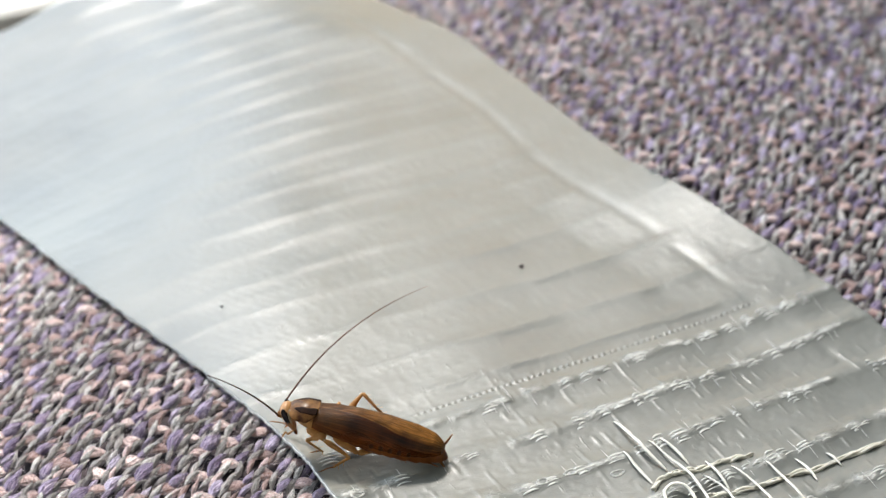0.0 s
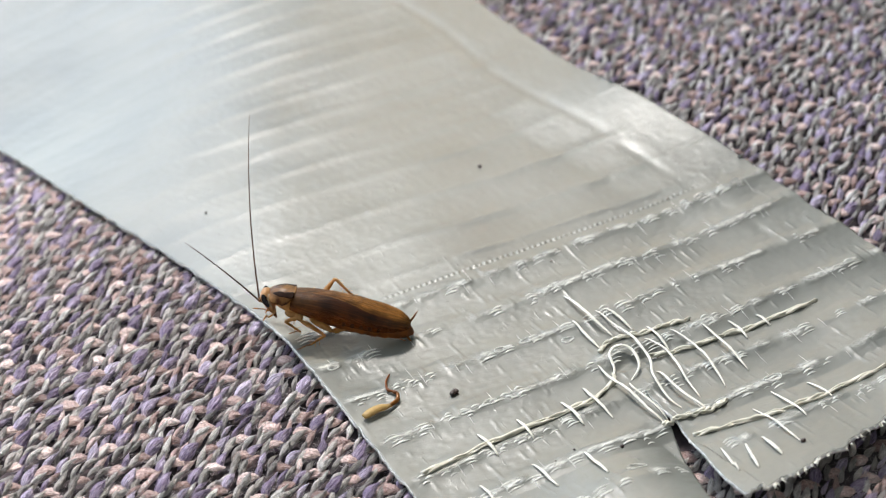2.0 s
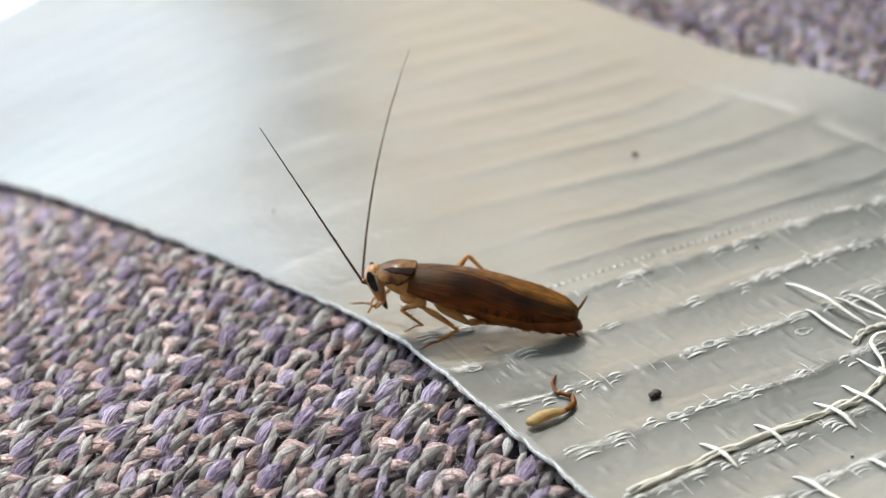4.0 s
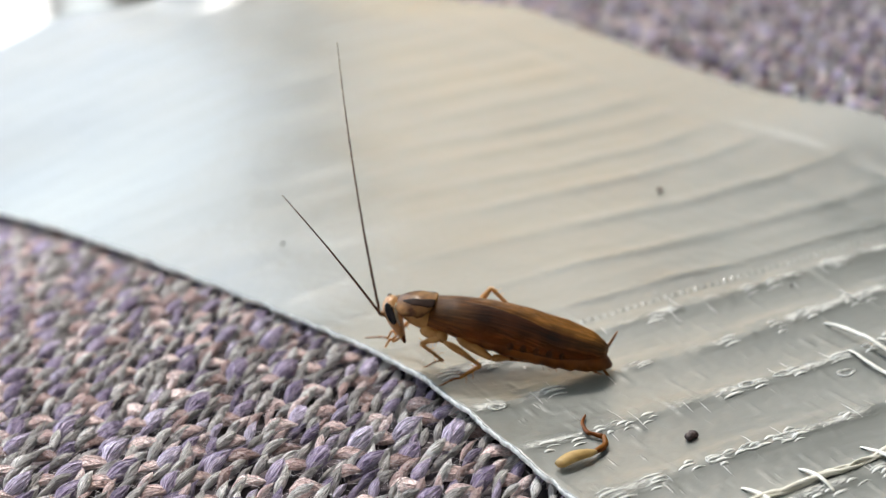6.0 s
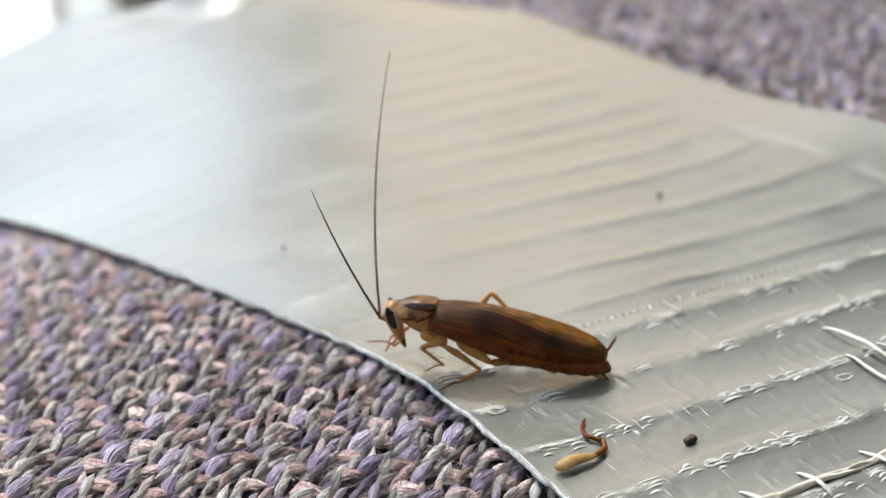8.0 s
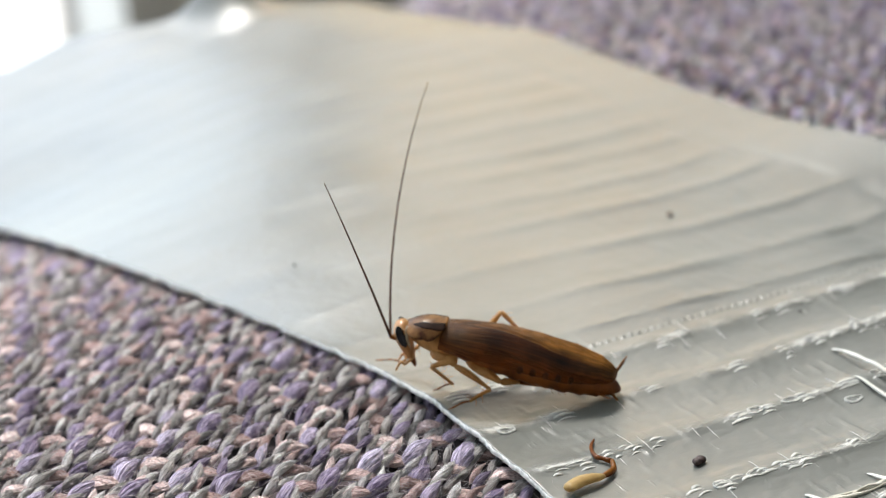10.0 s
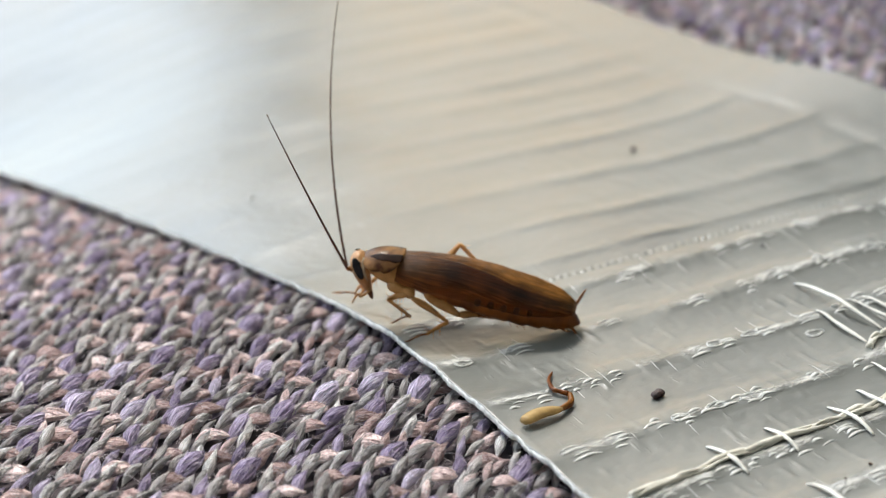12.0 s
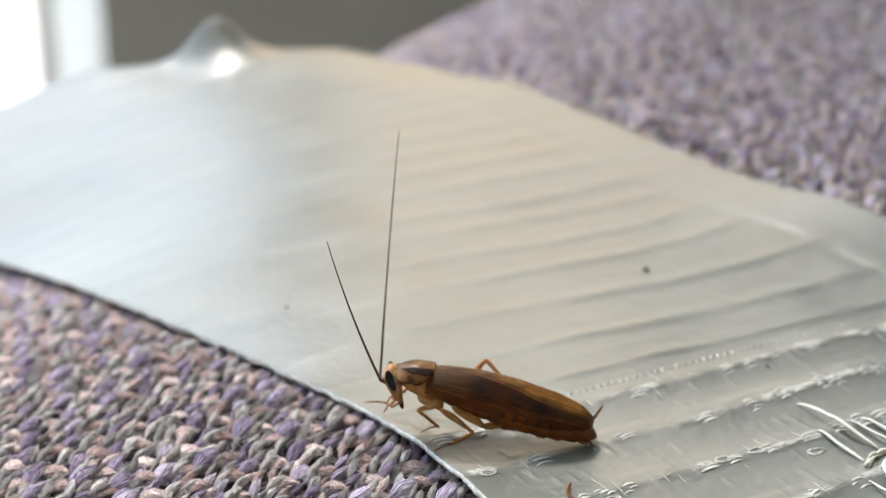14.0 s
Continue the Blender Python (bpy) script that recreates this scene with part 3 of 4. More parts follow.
def build_tape():
    nl, nr = 150, 240
    near, far = 340, 230
    split_x = lambda y: np.interp(y, RIP_Y, RIP_X)
    gap = lambda y: np.interp(y, [-12, -9, -5, 0, 4.4, 5], [1.9, 1.5, 1.0, 0.5, 0.06, 0.0])
    v = np.linspace(0, 1, near)
    u_up = np.concatenate([np.linspace(0, 0.4515, nl), np.linspace(0.4515, 1, nr)])
    xs0 = np.interp(u_up, [0, 1], [0.2, 48.8])
    start, stop = torn_line(xs0), far_line(xs0)
    ys = np.concatenate([start[None] + (30 - start[None]) * v[:, None], 30 + (stop[None] - 30) * (np.linspace(0, 1, far + 1)[1:, None])])
    a = np.array([[EDGE_L(t) for t in row[::13]] for row in ys])
    b = np.array([[EDGE_R(t) for t in row[::13]] for row in ys])
    cols = np.arange(0, nl + nr, 13)
    a = np.array([np.interp(np.arange(nl + nr), cols, r) for r in a])
    b = np.array([np.interp(np.arange(nl + nr), cols, r) for r in b])
    xs = a + (b - a) * u_up[None]
    sx, gp = split_x(ys), gap(ys)
    t = np.concatenate([np.linspace(0, 1, nl), np.linspace(0, 1, nr)])[None]
    rip = np.concatenate([a[:, :nl] + (sx[:, :nl] - gp[:, :nl] * 0.5 - a[:, :nl]) * t[:, :nl],
                          sx[:, nl:] + gp[:, nl:] * 0.5 + (b[:, nl:] - sx[:, nl:] - gp[:, nl:] * 0.5) * t[:, nl:]], 1)
    mix = np.clip((9 - ys) / 4, 0, 1)
    xs = xs * (1 - mix) + rip * mix
    # slightly uneven long edges
    xs[:, 0] += 0.08 * value_noise(ys[:, 0] / 1.1, ys[:, 0] * 0, 71) + 0.07 * value_noise(ys[:, 0] / 0.3, ys[:, 0] * 0, 73)
    xs[:, -1] += 0.14 * value_noise(ys[:, -1] / 0.9, ys[:, -1] * 0, 72)
    uu = (xs - a) / (b - a)
    zs = tape_height(xs, ys, uu)
    # a hollow where the film has split away from its bare threads
    zs -= 0.35 * np.clip(1.3 - np.hypot((xs - 24.5) / 3.0, (ys - 8.6) / 0.8) - 0.30 * value_noise(xs / 0.9, ys / 0.7, 81), 0, 0.8)
    verts = np.stack([xs, ys, zs], -1).reshape(-1, 3)
    n, rows = nl + nr, near + far
    jj, ii = np.meshgrid(np.arange(rows - 1), np.arange(n - 1), indexing="ij")
    keep = ii != nl - 1
    # the two halves share their middle line above the rip
    own = np.arange(rows * n).reshape(rows, n)
    whole = ys[:, nl] >= 4.6
    own[whole, nl] = own[whole, nl - 1]
    ok = keep
    faces = np.stack([own[:-1, :-1][ok], own[:-1, 1:][ok], own[1:, 1:][ok], own[1:, :-1][ok]], -1).tolist()
    tape = tagged(new("duct_tape"), "silver-grey woven duct tape with a torn, frayed end", "tape")
    film = raw("film", verts, faces, [M_TAPE, M_EDGE], tape, "glossy ribbed silver-grey film")
    # where the film puckers: in clumps along the scrim rows
    pucker = np.zeros_like(xs)
    for n, yr in enumerate(ROWS_NEAR):
        d = ys - yr - 0.35 * value_noise(xs / 8, xs * 0 + n, 21) - 0.012 * (xs - 20)
        clump = np.clip(0.55 + 1.0 * value_noise(xs / 1.5, xs * 0 + n, 91) + 0.4 * value_noise(xs / 5, xs * 0 + n, 92), 0.06, 1)
        pucker += clump * np.exp(-((d - 0.1) / (0.50 + 0.18 * value_noise(xs / 2, xs * 0 + n, 93))) ** 2)
    faint = np.zeros_like(xs)
    for n, yr in enumerate(ROWS_FAR[:8]):
        d = ys - yr - 0.45 * value_noise(xs / 14, xs * 0 + n, 31) - 0.2 * value_noise(xs / 4, xs * 0 + n, 34) + 0.02 * (xs - 20)
        faint += np.exp(-(d / 0.35) ** 2) * np.clip(0.5 + value_noise(xs / 2.5, xs * 0 + n, 94), 0, 1) * np.clip((ys - 27) / 3, 0, 1)
    pucker = np.clip(pucker * np.clip((31 - ys) / 4, 0, 1) + 0.32 * faint * np.clip((60 - ys) / 25, 0.15, 1), 0, 1)
    layer = film.data.attributes.new("pucker", "FLOAT", "POINT")
    layer.data.foreach_set("value", pucker.astype(np.float32).ravel())
    mod = film.modifiers.new("thickness", "SOLIDIFY")
    mod.thickness, mod.offset, mod.material_offset_rim = 0.30 * MM, -1, 1
    return tape


TAPE = build_tape()


def tape_z(x, y):
    X, Y = np.array([[float(x)]]), np.array([[float(y)]])
    a, b = EDGE_L(y), EDGE_R(y)
    return float(tape_height(X, Y, (X - a) / (b - a))[0, 0])


def sweep(bm, pts, radii, sides=8, flat=1.0, fray=0.0, rng=None):
    """A tube along points, with a radius at each, closed at its ends."""
    pts = [Vector(p) for p in pts]
    rings = []
    for i, p in enumerate(pts):
        d = (pts[min(i + 1, len(pts) - 1)] - pts[max(i - 1, 0)]).normalized()
        s = d.cross(Vector((0, 0, 1)))
        s = s.normalized() if s.length > 1e-4 else Vector((1, 0, 0))
        t = s.cross(d)
        r = radii[i] if isinstance(radii, (list, tuple)) else radii
        ring = []
        for k in range(sides):
            g = 2 * math.pi * k / sides
            j = 1 + (rng.uniform(-fray, fray) if rng else 0)
            ring.append(bm.verts.new(p + s * math.cos(g) * r * j + t * math.sin(g) * r * flat * j))
        rings.append(ring)
    for a, b in zip(rings, rings[1:]):
        for k in range(sides):
            bm.faces.new((a[k], a[(k + 1) % sides], b[(k + 1) % sides], b[k]))
    bm.faces.new(rings[0][::-1])
    bm.faces.new(rings[-1])
    return bm


def spline(pts, n):
    """A smooth line of n points through a few given ones."""
    pts = [Vector(p) for p in pts]
    ext = [2 * pts[0] - pts[1]] + pts + [2 * pts[-1] - pts[-2]]
    out = []
    for i in range(n):
        f = i / (n - 1) * (len(pts) - 1)
        k = min(int(f), len(pts) - 2)
        t = f - k
        a, b, c, d = ext[k:k + 4]
        out.append(0.5 * ((2 * b) + (c - a) * t + (2 * a - 5 * b + 4 * c - d) * t * t + (3 * b - 3 * c + d - a) * t ** 3))
    return out


def build_threads():
    """Bared scrim threads over the rip: cords across the tape, and pale floats along it."""
    rng = random.Random(11)
    cords = [
        [(1.9, 4.7), (6.3, 5.2), (12.1, 5.6), (16.5, 5.8), (19.8, 6.9), (20.9, 8.1)],
        [(24.4, 8.5), (26.2, 8.0), (28.6, 7.7), (30.9, 7.7), (33.5, 7.4), (37.1, 7.5), (40.5, 7.6)],
        [(21.3, 10.9), (22.2, 11.6), (23.8, 11.9), (25.2, 11.4), (27.8, 11.3), (30.1, 11.0)],
        [(21.5, -2.3), (24.4, -3.0), (27.6, -3.7), (30.8, -3.9), (35.0, -3.7), (38.8, -3.4)],
        [(20.6, 0.6), (22.2, 0.2), (24.4, -0.2), (26.2, 0.1)],
    ]
    for k, pts in enumerate(cords):
        bm = bmesh.new()
        line = spline([(x, y, 0) for x, y in pts], 44)
        fine = []
        for i, p in enumerate(line):
            fine.append((p.x, p.y, tape_z(p.x, p.y) + 0.12 + 0.05 * math.sin(i * 1.3 + k)))
        for off in (-0.12, 0.0, 0.12):
            sweep(bm, [(x + 0.03 * math.sin(i * 0.9 + off * 30), y + off + 0.05 * math.sin(i * 0.7 + off * 20), z + 0.10 * math.cos(i * 0.9 + off * 25)) for i, (x, y, z) in enumerate(fine)],
                  [0.11 + 0.05 * math.sin(i * 0.55 + off * 9) for i in range(44)], 6, fray=0.2, rng=rng)
        part("scrim_cord", bm, M_CORD, TAPE, "bared beige scrim cord")
    floats = [
        [(23.0, 19.4), (23.0, 17.4), (23.0, 14.9), (23.5, 12.4)], [(21.7, 15.8), (21.6, 13.4), (21.7, 11.6)],
        [(24.1, 16.1), (24.2, 13.9), (24.4, 11.8), (24.3, 10.0), (24.0, 7.7), (23.0, 5.6), (22.6, 2.9), (22.8, 1.3)], [(25.0, 15.8), (25.2, 14.0), (25.3, 12.3)],
        [(26.6, 12.1), (26.4, 9.8), (26.3, 8.4)], [(25.4, 10.6), (25.8, 8.6), (25.6, 6.7), (25.1, 4.4), (24.8, 1.7)],
        [(27.9, 10.6), (28.1, 8.3), (28.0, 6.3), (27.6, 3.5), (27.2, 1.7)], [(30.5, 9.8), (30.3, 7.3), (30.2, 5.7), (30.1, 2.7)],
        [(32.6, 9.1), (32.7, 7.6), (32.6, 6.3)], [(35.1, 8.6), (35.2, 6.8)], [(20.3, 9.6), (20.1, 7.9), (20.2, 6.0), (20.4, 4.0), (20.5, 2.2), (20.8, 0.6)],
        [(17.8, 7.8), (17.7, 6.2), (17.8, 3.3)], [(15.4, 7.2), (15.4, 5.2), (15.4, 3.7)], [(21.2, 6.3), (20.8, 5.2), (21.1, 2.8), (21.2, 0.8)],
        [(23.9, 6.5), (23.7, 4.3), (23.8, 1.6), (24.2, -0.3)],
        [(20.6, 7.7), (21.1, 8.4), (21.6, 9.9), (22.6, 10.3), (23.3, 9.7), (23.3, 8.5), (22.8, 7.4), (21.6, 6.6)], [(29.8, -0.7), (29.6, -3.4), (29.4, -5.7)],
        [(27.1, -2.0), (26.9, -5.5), (26.8, -8.5)], [(21.7, -5.4), (21.2, -7.3), (20.7, -9.1)], [(23.5, -6.0), (22.8, -7.7), (22.3, -9.3)],
        [(25.0, -6.0), (24.8, -7.6), (24.7, -8.9)], [(32.9, -1.2), (32.7, -4.5)], [(11.3, 7.0), (11.2, 4.2)], [(7.8, 7.0), (7.9, 3.8)], [(5.0, 1.5), (4.9, -2.1)],
        [(9.5, 1.5), (9.6, -2.2)], [(13.4, 0.4), (13.2, -3.3)], [(2.9, -4.0), (3.0, -7.4)], [(7.2, -4.0), (7.3, -7.0)],
    ]
    for k, pts in enumerate(floats):
        n = 8 * len(pts)
        line = spline([(x, y, 0) for x, y in pts], n)
        lift = 0.55 if len(pts) > 3 else 0.24
        bm = bmesh.new()
        body = []
        for i, p in enumerate(line):
            f = i / (n - 1)
            body.append((p.x, p.y, tape_z(p.x, p.y) + 0.02 + lift * math.sin(math.pi * f) ** 0.7))
        wide = rng.uniform(0.09, 0.15)
        sweep(bm, body, [wide * (0.25 + 0.75 * math.sin(math.pi * (i + 0.5) / n) ** 0.5) for i in range(n)], 7, flat=0.6, fray=0.12, rng=rng)
        part("thread", bm, M_THREAD, TAPE, "loose cream thread")
    # frayed wisps on the torn edge
    bm = bmesh.new()
    for k in range(190):
        x = rng.uniform(0.3, 48)
        rip = float(np.interp(-9, RIP_Y, RIP_X))
        if rip - 1.2 < x < rip + 1.2:
            continue
        # the torn line is drawn on the whole tape, before the rip opens
        along = x / (rip - 0.75) * 22.1 if x < rip else 22.1 + (x - rip - 0.75) / (48.4 - rip) * 26.7
        y = float(torn_line(np.array([along]))[0])
        z = tape_z(x, y)
        d = Vector((rng.uniform(-0.8, 0.8), -1, rng.uniform(-0.6, 0.3))).normalized() * rng.uniform(0.08, 0.30)
        e = d + Vector((rng.uniform(-0.3, 0.3), rng.uniform(-0.2, 0.2), rng.uniform(-0.3, 0.1)))
        sweep(bm, [(x, y + 0.12, z - 0.12), Vector((x, y, z - 0.12)) + d, Vector((x, y, z - 0.12)) + d + e * 0.6], [0.09, 0.05, 0.012], 5)
    part("frayed_fringe", bm, M_THREAD, TAPE, "pale frayed fringe along the tear")
    for pts in ([(10.3, -9.6), (10.9, -10.6), (11.8, -10.9), (12.4, -10.5), (11.9, -10.2)], [(6.4, -10.3), (6.6, -11.5), (7.3, -11.6), (7.5, -10.8)], [(12.6, -10.5), (13.6, -12.6), (13.4, -14.8)]):
        bm = bmesh.new()
        line = spline([(x, y, 0) for x, y in pts], 18)
        sweep(bm, [(p.x, p.y, 0.25 - 0.02 * i + 0.3 * math.sin(i * 0.4)) for i, p in enumerate(line)], [0.09 - 0.004 * i for i in range(18)], 5)
        part("thread", bm, M_THREAD, TAPE, "curled stray thread at the tear")
    # stitch-like puckers along the scrim rows: stacks of thin arcs in the film, and stray slivers between the rows
    for n, yr in enumerate(ROWS_NEAR):
        bm = bmesh.new()
        x = 1.0 + rng.uniform(0, 1)
        while x < 46.5:
            c = rng.uniform(1.0, 2.3)
            if rng.random() < 0.68:
                stack = rng.choice((2, 3, 3, 4, 4))
                y0, sl, gap = yr + 0.012 * (x - 20) + rng.gauss(0, 0.10), rng.uniform(0.0, 0.16), rng.uniform(0.26, 0.44)
                for m in range(stack):
                    y = y0 + (m - stack / 2) * gap
                    x0, l = x + rng.uniform(-0.3, 0.3), c * rng.uniform(0.4, 0.85)
                    bend = rng.uniform(0.05, 0.16)
                    pts = []
                    for i in range(7):
                        f = i / 6
                        px, py = x0 + l * (f - 0.5), y + sl * l * (f - 0.5) + bend * math.sin(math.pi * f)
                        pts.append((px, py, tape_z(px, py) - 0.01 + 0.03 * math.sin(math.pi * f)))
                    k = rng.uniform(0.5, 1.25)
                    sweep(bm, pts, [0.015 * k, 0.07 * k, 0.10 * k, 0.11 * k, 0.10 * k, 0.07 * k, 0.015 * k], 8, flat=0.42)
            x += c * rng.uniform(0.8, 1.15)
        for _ in range(14):
            px, py, l = rng.uniform(1, 46.5), yr + rng.uniform(-1.2, 1.2), rng.uniform(0.6, 2.2)
            if py > 27 or 16 < px < 22 and py < 4:
                continue
            pts = [(px + 0.06 * l * f, py + l * (f - 0.5), tape_z(px + 0.06 * l * f, py + l * (f - 0.5)) + 0.008) for f in (0, 0.25, 0.5, 0.75, 1)]
            sweep(bm, pts, [0.008, 0.022, 0.03, 0.022, 0.008], 5, flat=0.6)
        part("seam", bm, M_SCAR, TAPE, "seam of stitch-like puckers in the film")
    # blisters with a crinkled rim
    for bx, by, rx in BLISTERS:
        bm = bmesh.new()
        for turn in range(2):
            pts = []
            for i in range(23):
                g = 6.2832 * i / 22 + turn
                k = 1 - 0.22 * turn + 0.10 * math.sin(3 * g + bx)
                px, py = bx + rx * k * math.cos(g), by + 0.55 * rx * k * math.sin(g)
                pts.append((px, py, tape_z(px, py) + 0.02))
            sweep(bm, pts, [0.045 - 0.012 * turn + 0.02 * math.sin(i * 1.9) for i in range(23)], 6)
        part("blister", bm, M_SCAR, TAPE, "crinkled blister in the film")


BLISTERS = ((8.2, 9.8, 0.5), (10.5, 9.9, 0.6), (12.7, 9.8, 0.7), (14.7, 15.6, 0.6), (17.0, 15.6, 0.55), (20.1, 14.0, 0.55), (31.0, 0.7, 0.8), (15.3, -3.8, 0.8), (1.7, 20.3, 0.5))
build_threads()


# ---- the cockroach; its own space has x ahead, y to its left, z up ----
SINK = Vector((0.55, 0.97, -0.52))
BODY = pose((4.005 + SINK.x) * MM, (23.39 + SINK.y) * MM, (3.71 + SINK.z) * MM, 0, -12.3, 146.45)
FOOT_UP = BODY.to_3x3().inverted() @ -SINK


def loft(bm, rings, closed=True):
    """Joins rings of equal size into a skin."""
    made = [[bm.verts.new(p) for p in ring] for ring in rings]
    n = len(made[0])
    for a, b in zip(made, made[1:]):
        for k in range(n):
            bm.faces.new((a[k], a[(k + 1) % n], b[(k + 1) % n], b[k]))
    if closed:
        bm.faces.new(made[0][::-1])
        bm.faces.new(made[-1])
    return bm


def oval(x, w, top, low, n=24, power=0.85):
    mid, out = (top + low) / 2, []
    for k in range(n):
        g = 2 * math.pi * k / n
        c, s = math.cos(g), math.sin(g)
        out.append((x, w * math.copysign(abs(c) ** power, c), mid + (top - low) / 2 * math.copysign(abs(s) ** power, s)))
    return out


def table(v, *pairs):
    return float(np.interp(v, [a for a, _ in pairs], [b for _, b in pairs]))


def wing_half(x):
    return table(x, (-5.95, 0.12), (-5.90, 0.42), (-5.75, 0.80), (-5.35, 1.25), (-4.6, 1.64), (-3.4, 1.86), (-1.5, 1.98), (0.6, 1.94), (2.4, 1.78), (3.6, 1.5), (4.2, 1.25))


def wing_crown(x):
    return table(x, (-5.95, -0.22), (-5.7, 0.02), (-5.0, 0.40), (-3.5, 0.78), (-1.5, 0.98), (0.8, 1.02), (2.6, 0.92), (3.9, 0.78), (4.2, 0.70))


def build_wing(root, side, lift):
    """One wing case: a domed, veined shell that wraps down over the flank; the left one laps over the right."""
    verts, faces, uvs, gold, margin = [], [], [], [], []
    nx, nv = 80, 52
    step = lambda v, a, b: min(max((v - a) / (b - a), 0.0), 1.0)
    for i in range(nx):
        x = 4.1 - (4.1 + 5.95) * math.sin(0.5 * math.pi * i / (nx - 1))
        s = (4.1 - x) / 10.05
        w, c = wing_half(x), wing_crown(x)
        inner = -0.30 * math.sin(math.pi * min(1, (4.1 - x) / 7.5)) - 0.04
        fold = 0.18 + 0.62 * min(s, 0.62)
        for k in range(nv):
            f = k / (nv - 1)
            y = inner + (1 - inner) * f
            drop = 1.62 * abs(y) ** 2.5 * (0.35 + 0.65 * w / 1.9) * (1 - 0.45 * step(s, 0.72, 1.0))
            tuck = 1 - 0.10 * step(y, 0.8, 1.0) ** 2
            vein = 0.030 * abs(math.sin(math.pi * (f * 19 + 5.0 * s * (1 - f)))) * min(1, i / 6)
            crease = -0.035 * math.exp(-((f - fold) / 0.03) ** 2) * step(s, 0.02, 0.1) * step(0.75, s, s + 0.2)
            verts.append((x, side * y * w * tuck, c - drop + vein + crease + lift))
            uvs.append((s * 5, f * (1 - 0.25 * s) + 0.45 * s * (1 - f)))
            back = step(fold - f, -0.04, 0.10) * (0.30 + 0.70 * step(s, 0.18, 0.55))
            line = 0.9 * math.exp(-((f - fold) / 0.014) ** 2) * step(s, 0.02, 0.08) * step(0.70 - s, 0.0, 0.2)
            shoulder = 0.34 * step(0.30 - s, 0.0, 0.2)
            tip = 0.55 * step(s, 0.72, 0.95)
            gold.append(min(1.0, max(back, shoulder, tip) + line))
            margin.append((step(f, 0.72, 0.95) * (0.55 + 0.45 * step(s, 0.1, 0.3)) if f < 0.985 else 0.35))
    for i in range(nx - 1):
        for k in range(nv - 1):
            a = i * nv + k
            q = (a, a + 1, a + nv + 1, a + nv)
            faces.append(q if side > 0 else q[::-1])
    ob = raw("wing_case", verts, faces, [M_WING], root, "long brown and golden veined wing case")
    add_uv(ob, uvs)
    ob.data.attributes.new("gold", "FLOAT", "POINT").data.foreach_set("value", gold)
    ob.data.attributes.new("margin", "FLOAT", "POINT").data.foreach_set("value", margin)
    return ob


def shield_point(x, y):
    """The pronotum's domed upper face."""
    ex, ey = (x - 4.95) / 1.2, y / 1.56
    return 0.88 - 0.12 * (x - 4.2) - 0.22 * max(0, x - 4.6) ** 2 - 0.85 * abs(ey) ** 2.2 - 0.05 * ex * ex


def build_shield(root):
    verts, faces = [], []
    nr, na = 14, 48
    for i in range(nr):
        r = (i + 0.02) / (nr - 1)
        for k in range(na):
            g = 2 * math.pi * k / na
            x = 4.95 + 1.14 * r * math.copysign(abs(math.cos(g)) ** 0.8, math.cos(g))
            y = 1.53 * r * math.copysign(abs(math.sin(g)) ** 0.85, math.sin(g)) * (1.0 if math.cos(g) < 0 else 0.94)
            verts.append((x, y, shield_point(x, y) + 0.012 * math.exp(-((r - 0.95) / 0.05) ** 2)))
    for i in range(nr - 1):
        for k in range(na):
            a, b = i * na + k, i * na + (k + 1) % na
            faces.append((a, a + na, b + na, b))
    faces.append(tuple(range(na)))
    shield = raw("pronotum", verts, faces, [M_SHIELD], root, "amber-brown shield behind the head")
    mod = shield.modifiers.new("thickness", "SOLIDIFY")
    mod.thickness, mod.offset = 0.08 * MM, -1
    for side in (1, -1):
        verts, faces = [], []
        n, w = 16, 7
        for i in range(n):
            x = 3.9 + 1.75 * i / (n - 1)
            f = i / (n - 1)
            half = 0.25 * math.sin(math.pi * (0.30 + 0.66 * f)) ** 0.6 * (1 + 0.15 * math.sin(11 * f))
            mid = 0.70 + 0.16 * math.sin(math.pi * f) - 0.2 * f
            for k in range(w):
                y = side * (mid + half * (2 * k / (w - 1) - 1))
                verts.append((x, y, shield_point(x, y) + 0.012))
        for i in range(n - 1):
            for k in range(w - 1):
                a = i * w + k
                q = (a, a + 1, a + w + 1, a + w)
                faces.append(q[::-1] if side > 0 else q)
        st = raw("stripe", verts, faces, [M_STRIPE], shield, "dark brown lengthwise stripe")
        mod = st.modifiers.new("thickness", "SOLIDIFY")
        mod.thickness, mod.offset = 0.03 * MM, -1
    return shield


def tube(name, pts, radii, mat, parent, label="", n=14, sides=10, flat=0.8):
    bm = bmesh.new()
    line = spline(pts, n) if len(pts) > 2 else [Vector(pts[0]).lerp(Vector(pts[1]), i / (n - 1)) for i in range(n)]
    rr = [float(np.interp(i / (n - 1), np.linspace(0, 1, len(radii)), radii)) for i in range(n)]
    sweep(bm, line, rr, sides, flat)
    return part(name, bm, mat, parent, label)


def spines(bm, a, b, count, reach, rng):
    """Stiff bristles along a leg joint."""
    a, b = Vector(a), Vector(b)
    d = (b - a).normalized()
    for k in range(count):
        p = a.lerp(b, (k + 0.8) / (count + 0.8))
        o = Vector((rng.uniform(-1, 1), rng.uniform(-1, 1), rng.uniform(-0.9, 0.9)))
        o = (o - d * o.dot(d)).normalized() * 0.85 + d * 0.5
        sweep(bm, [p, p + o * reach * 0.5, p + o * reach], [0.028, 0.02, 0.006], 5)


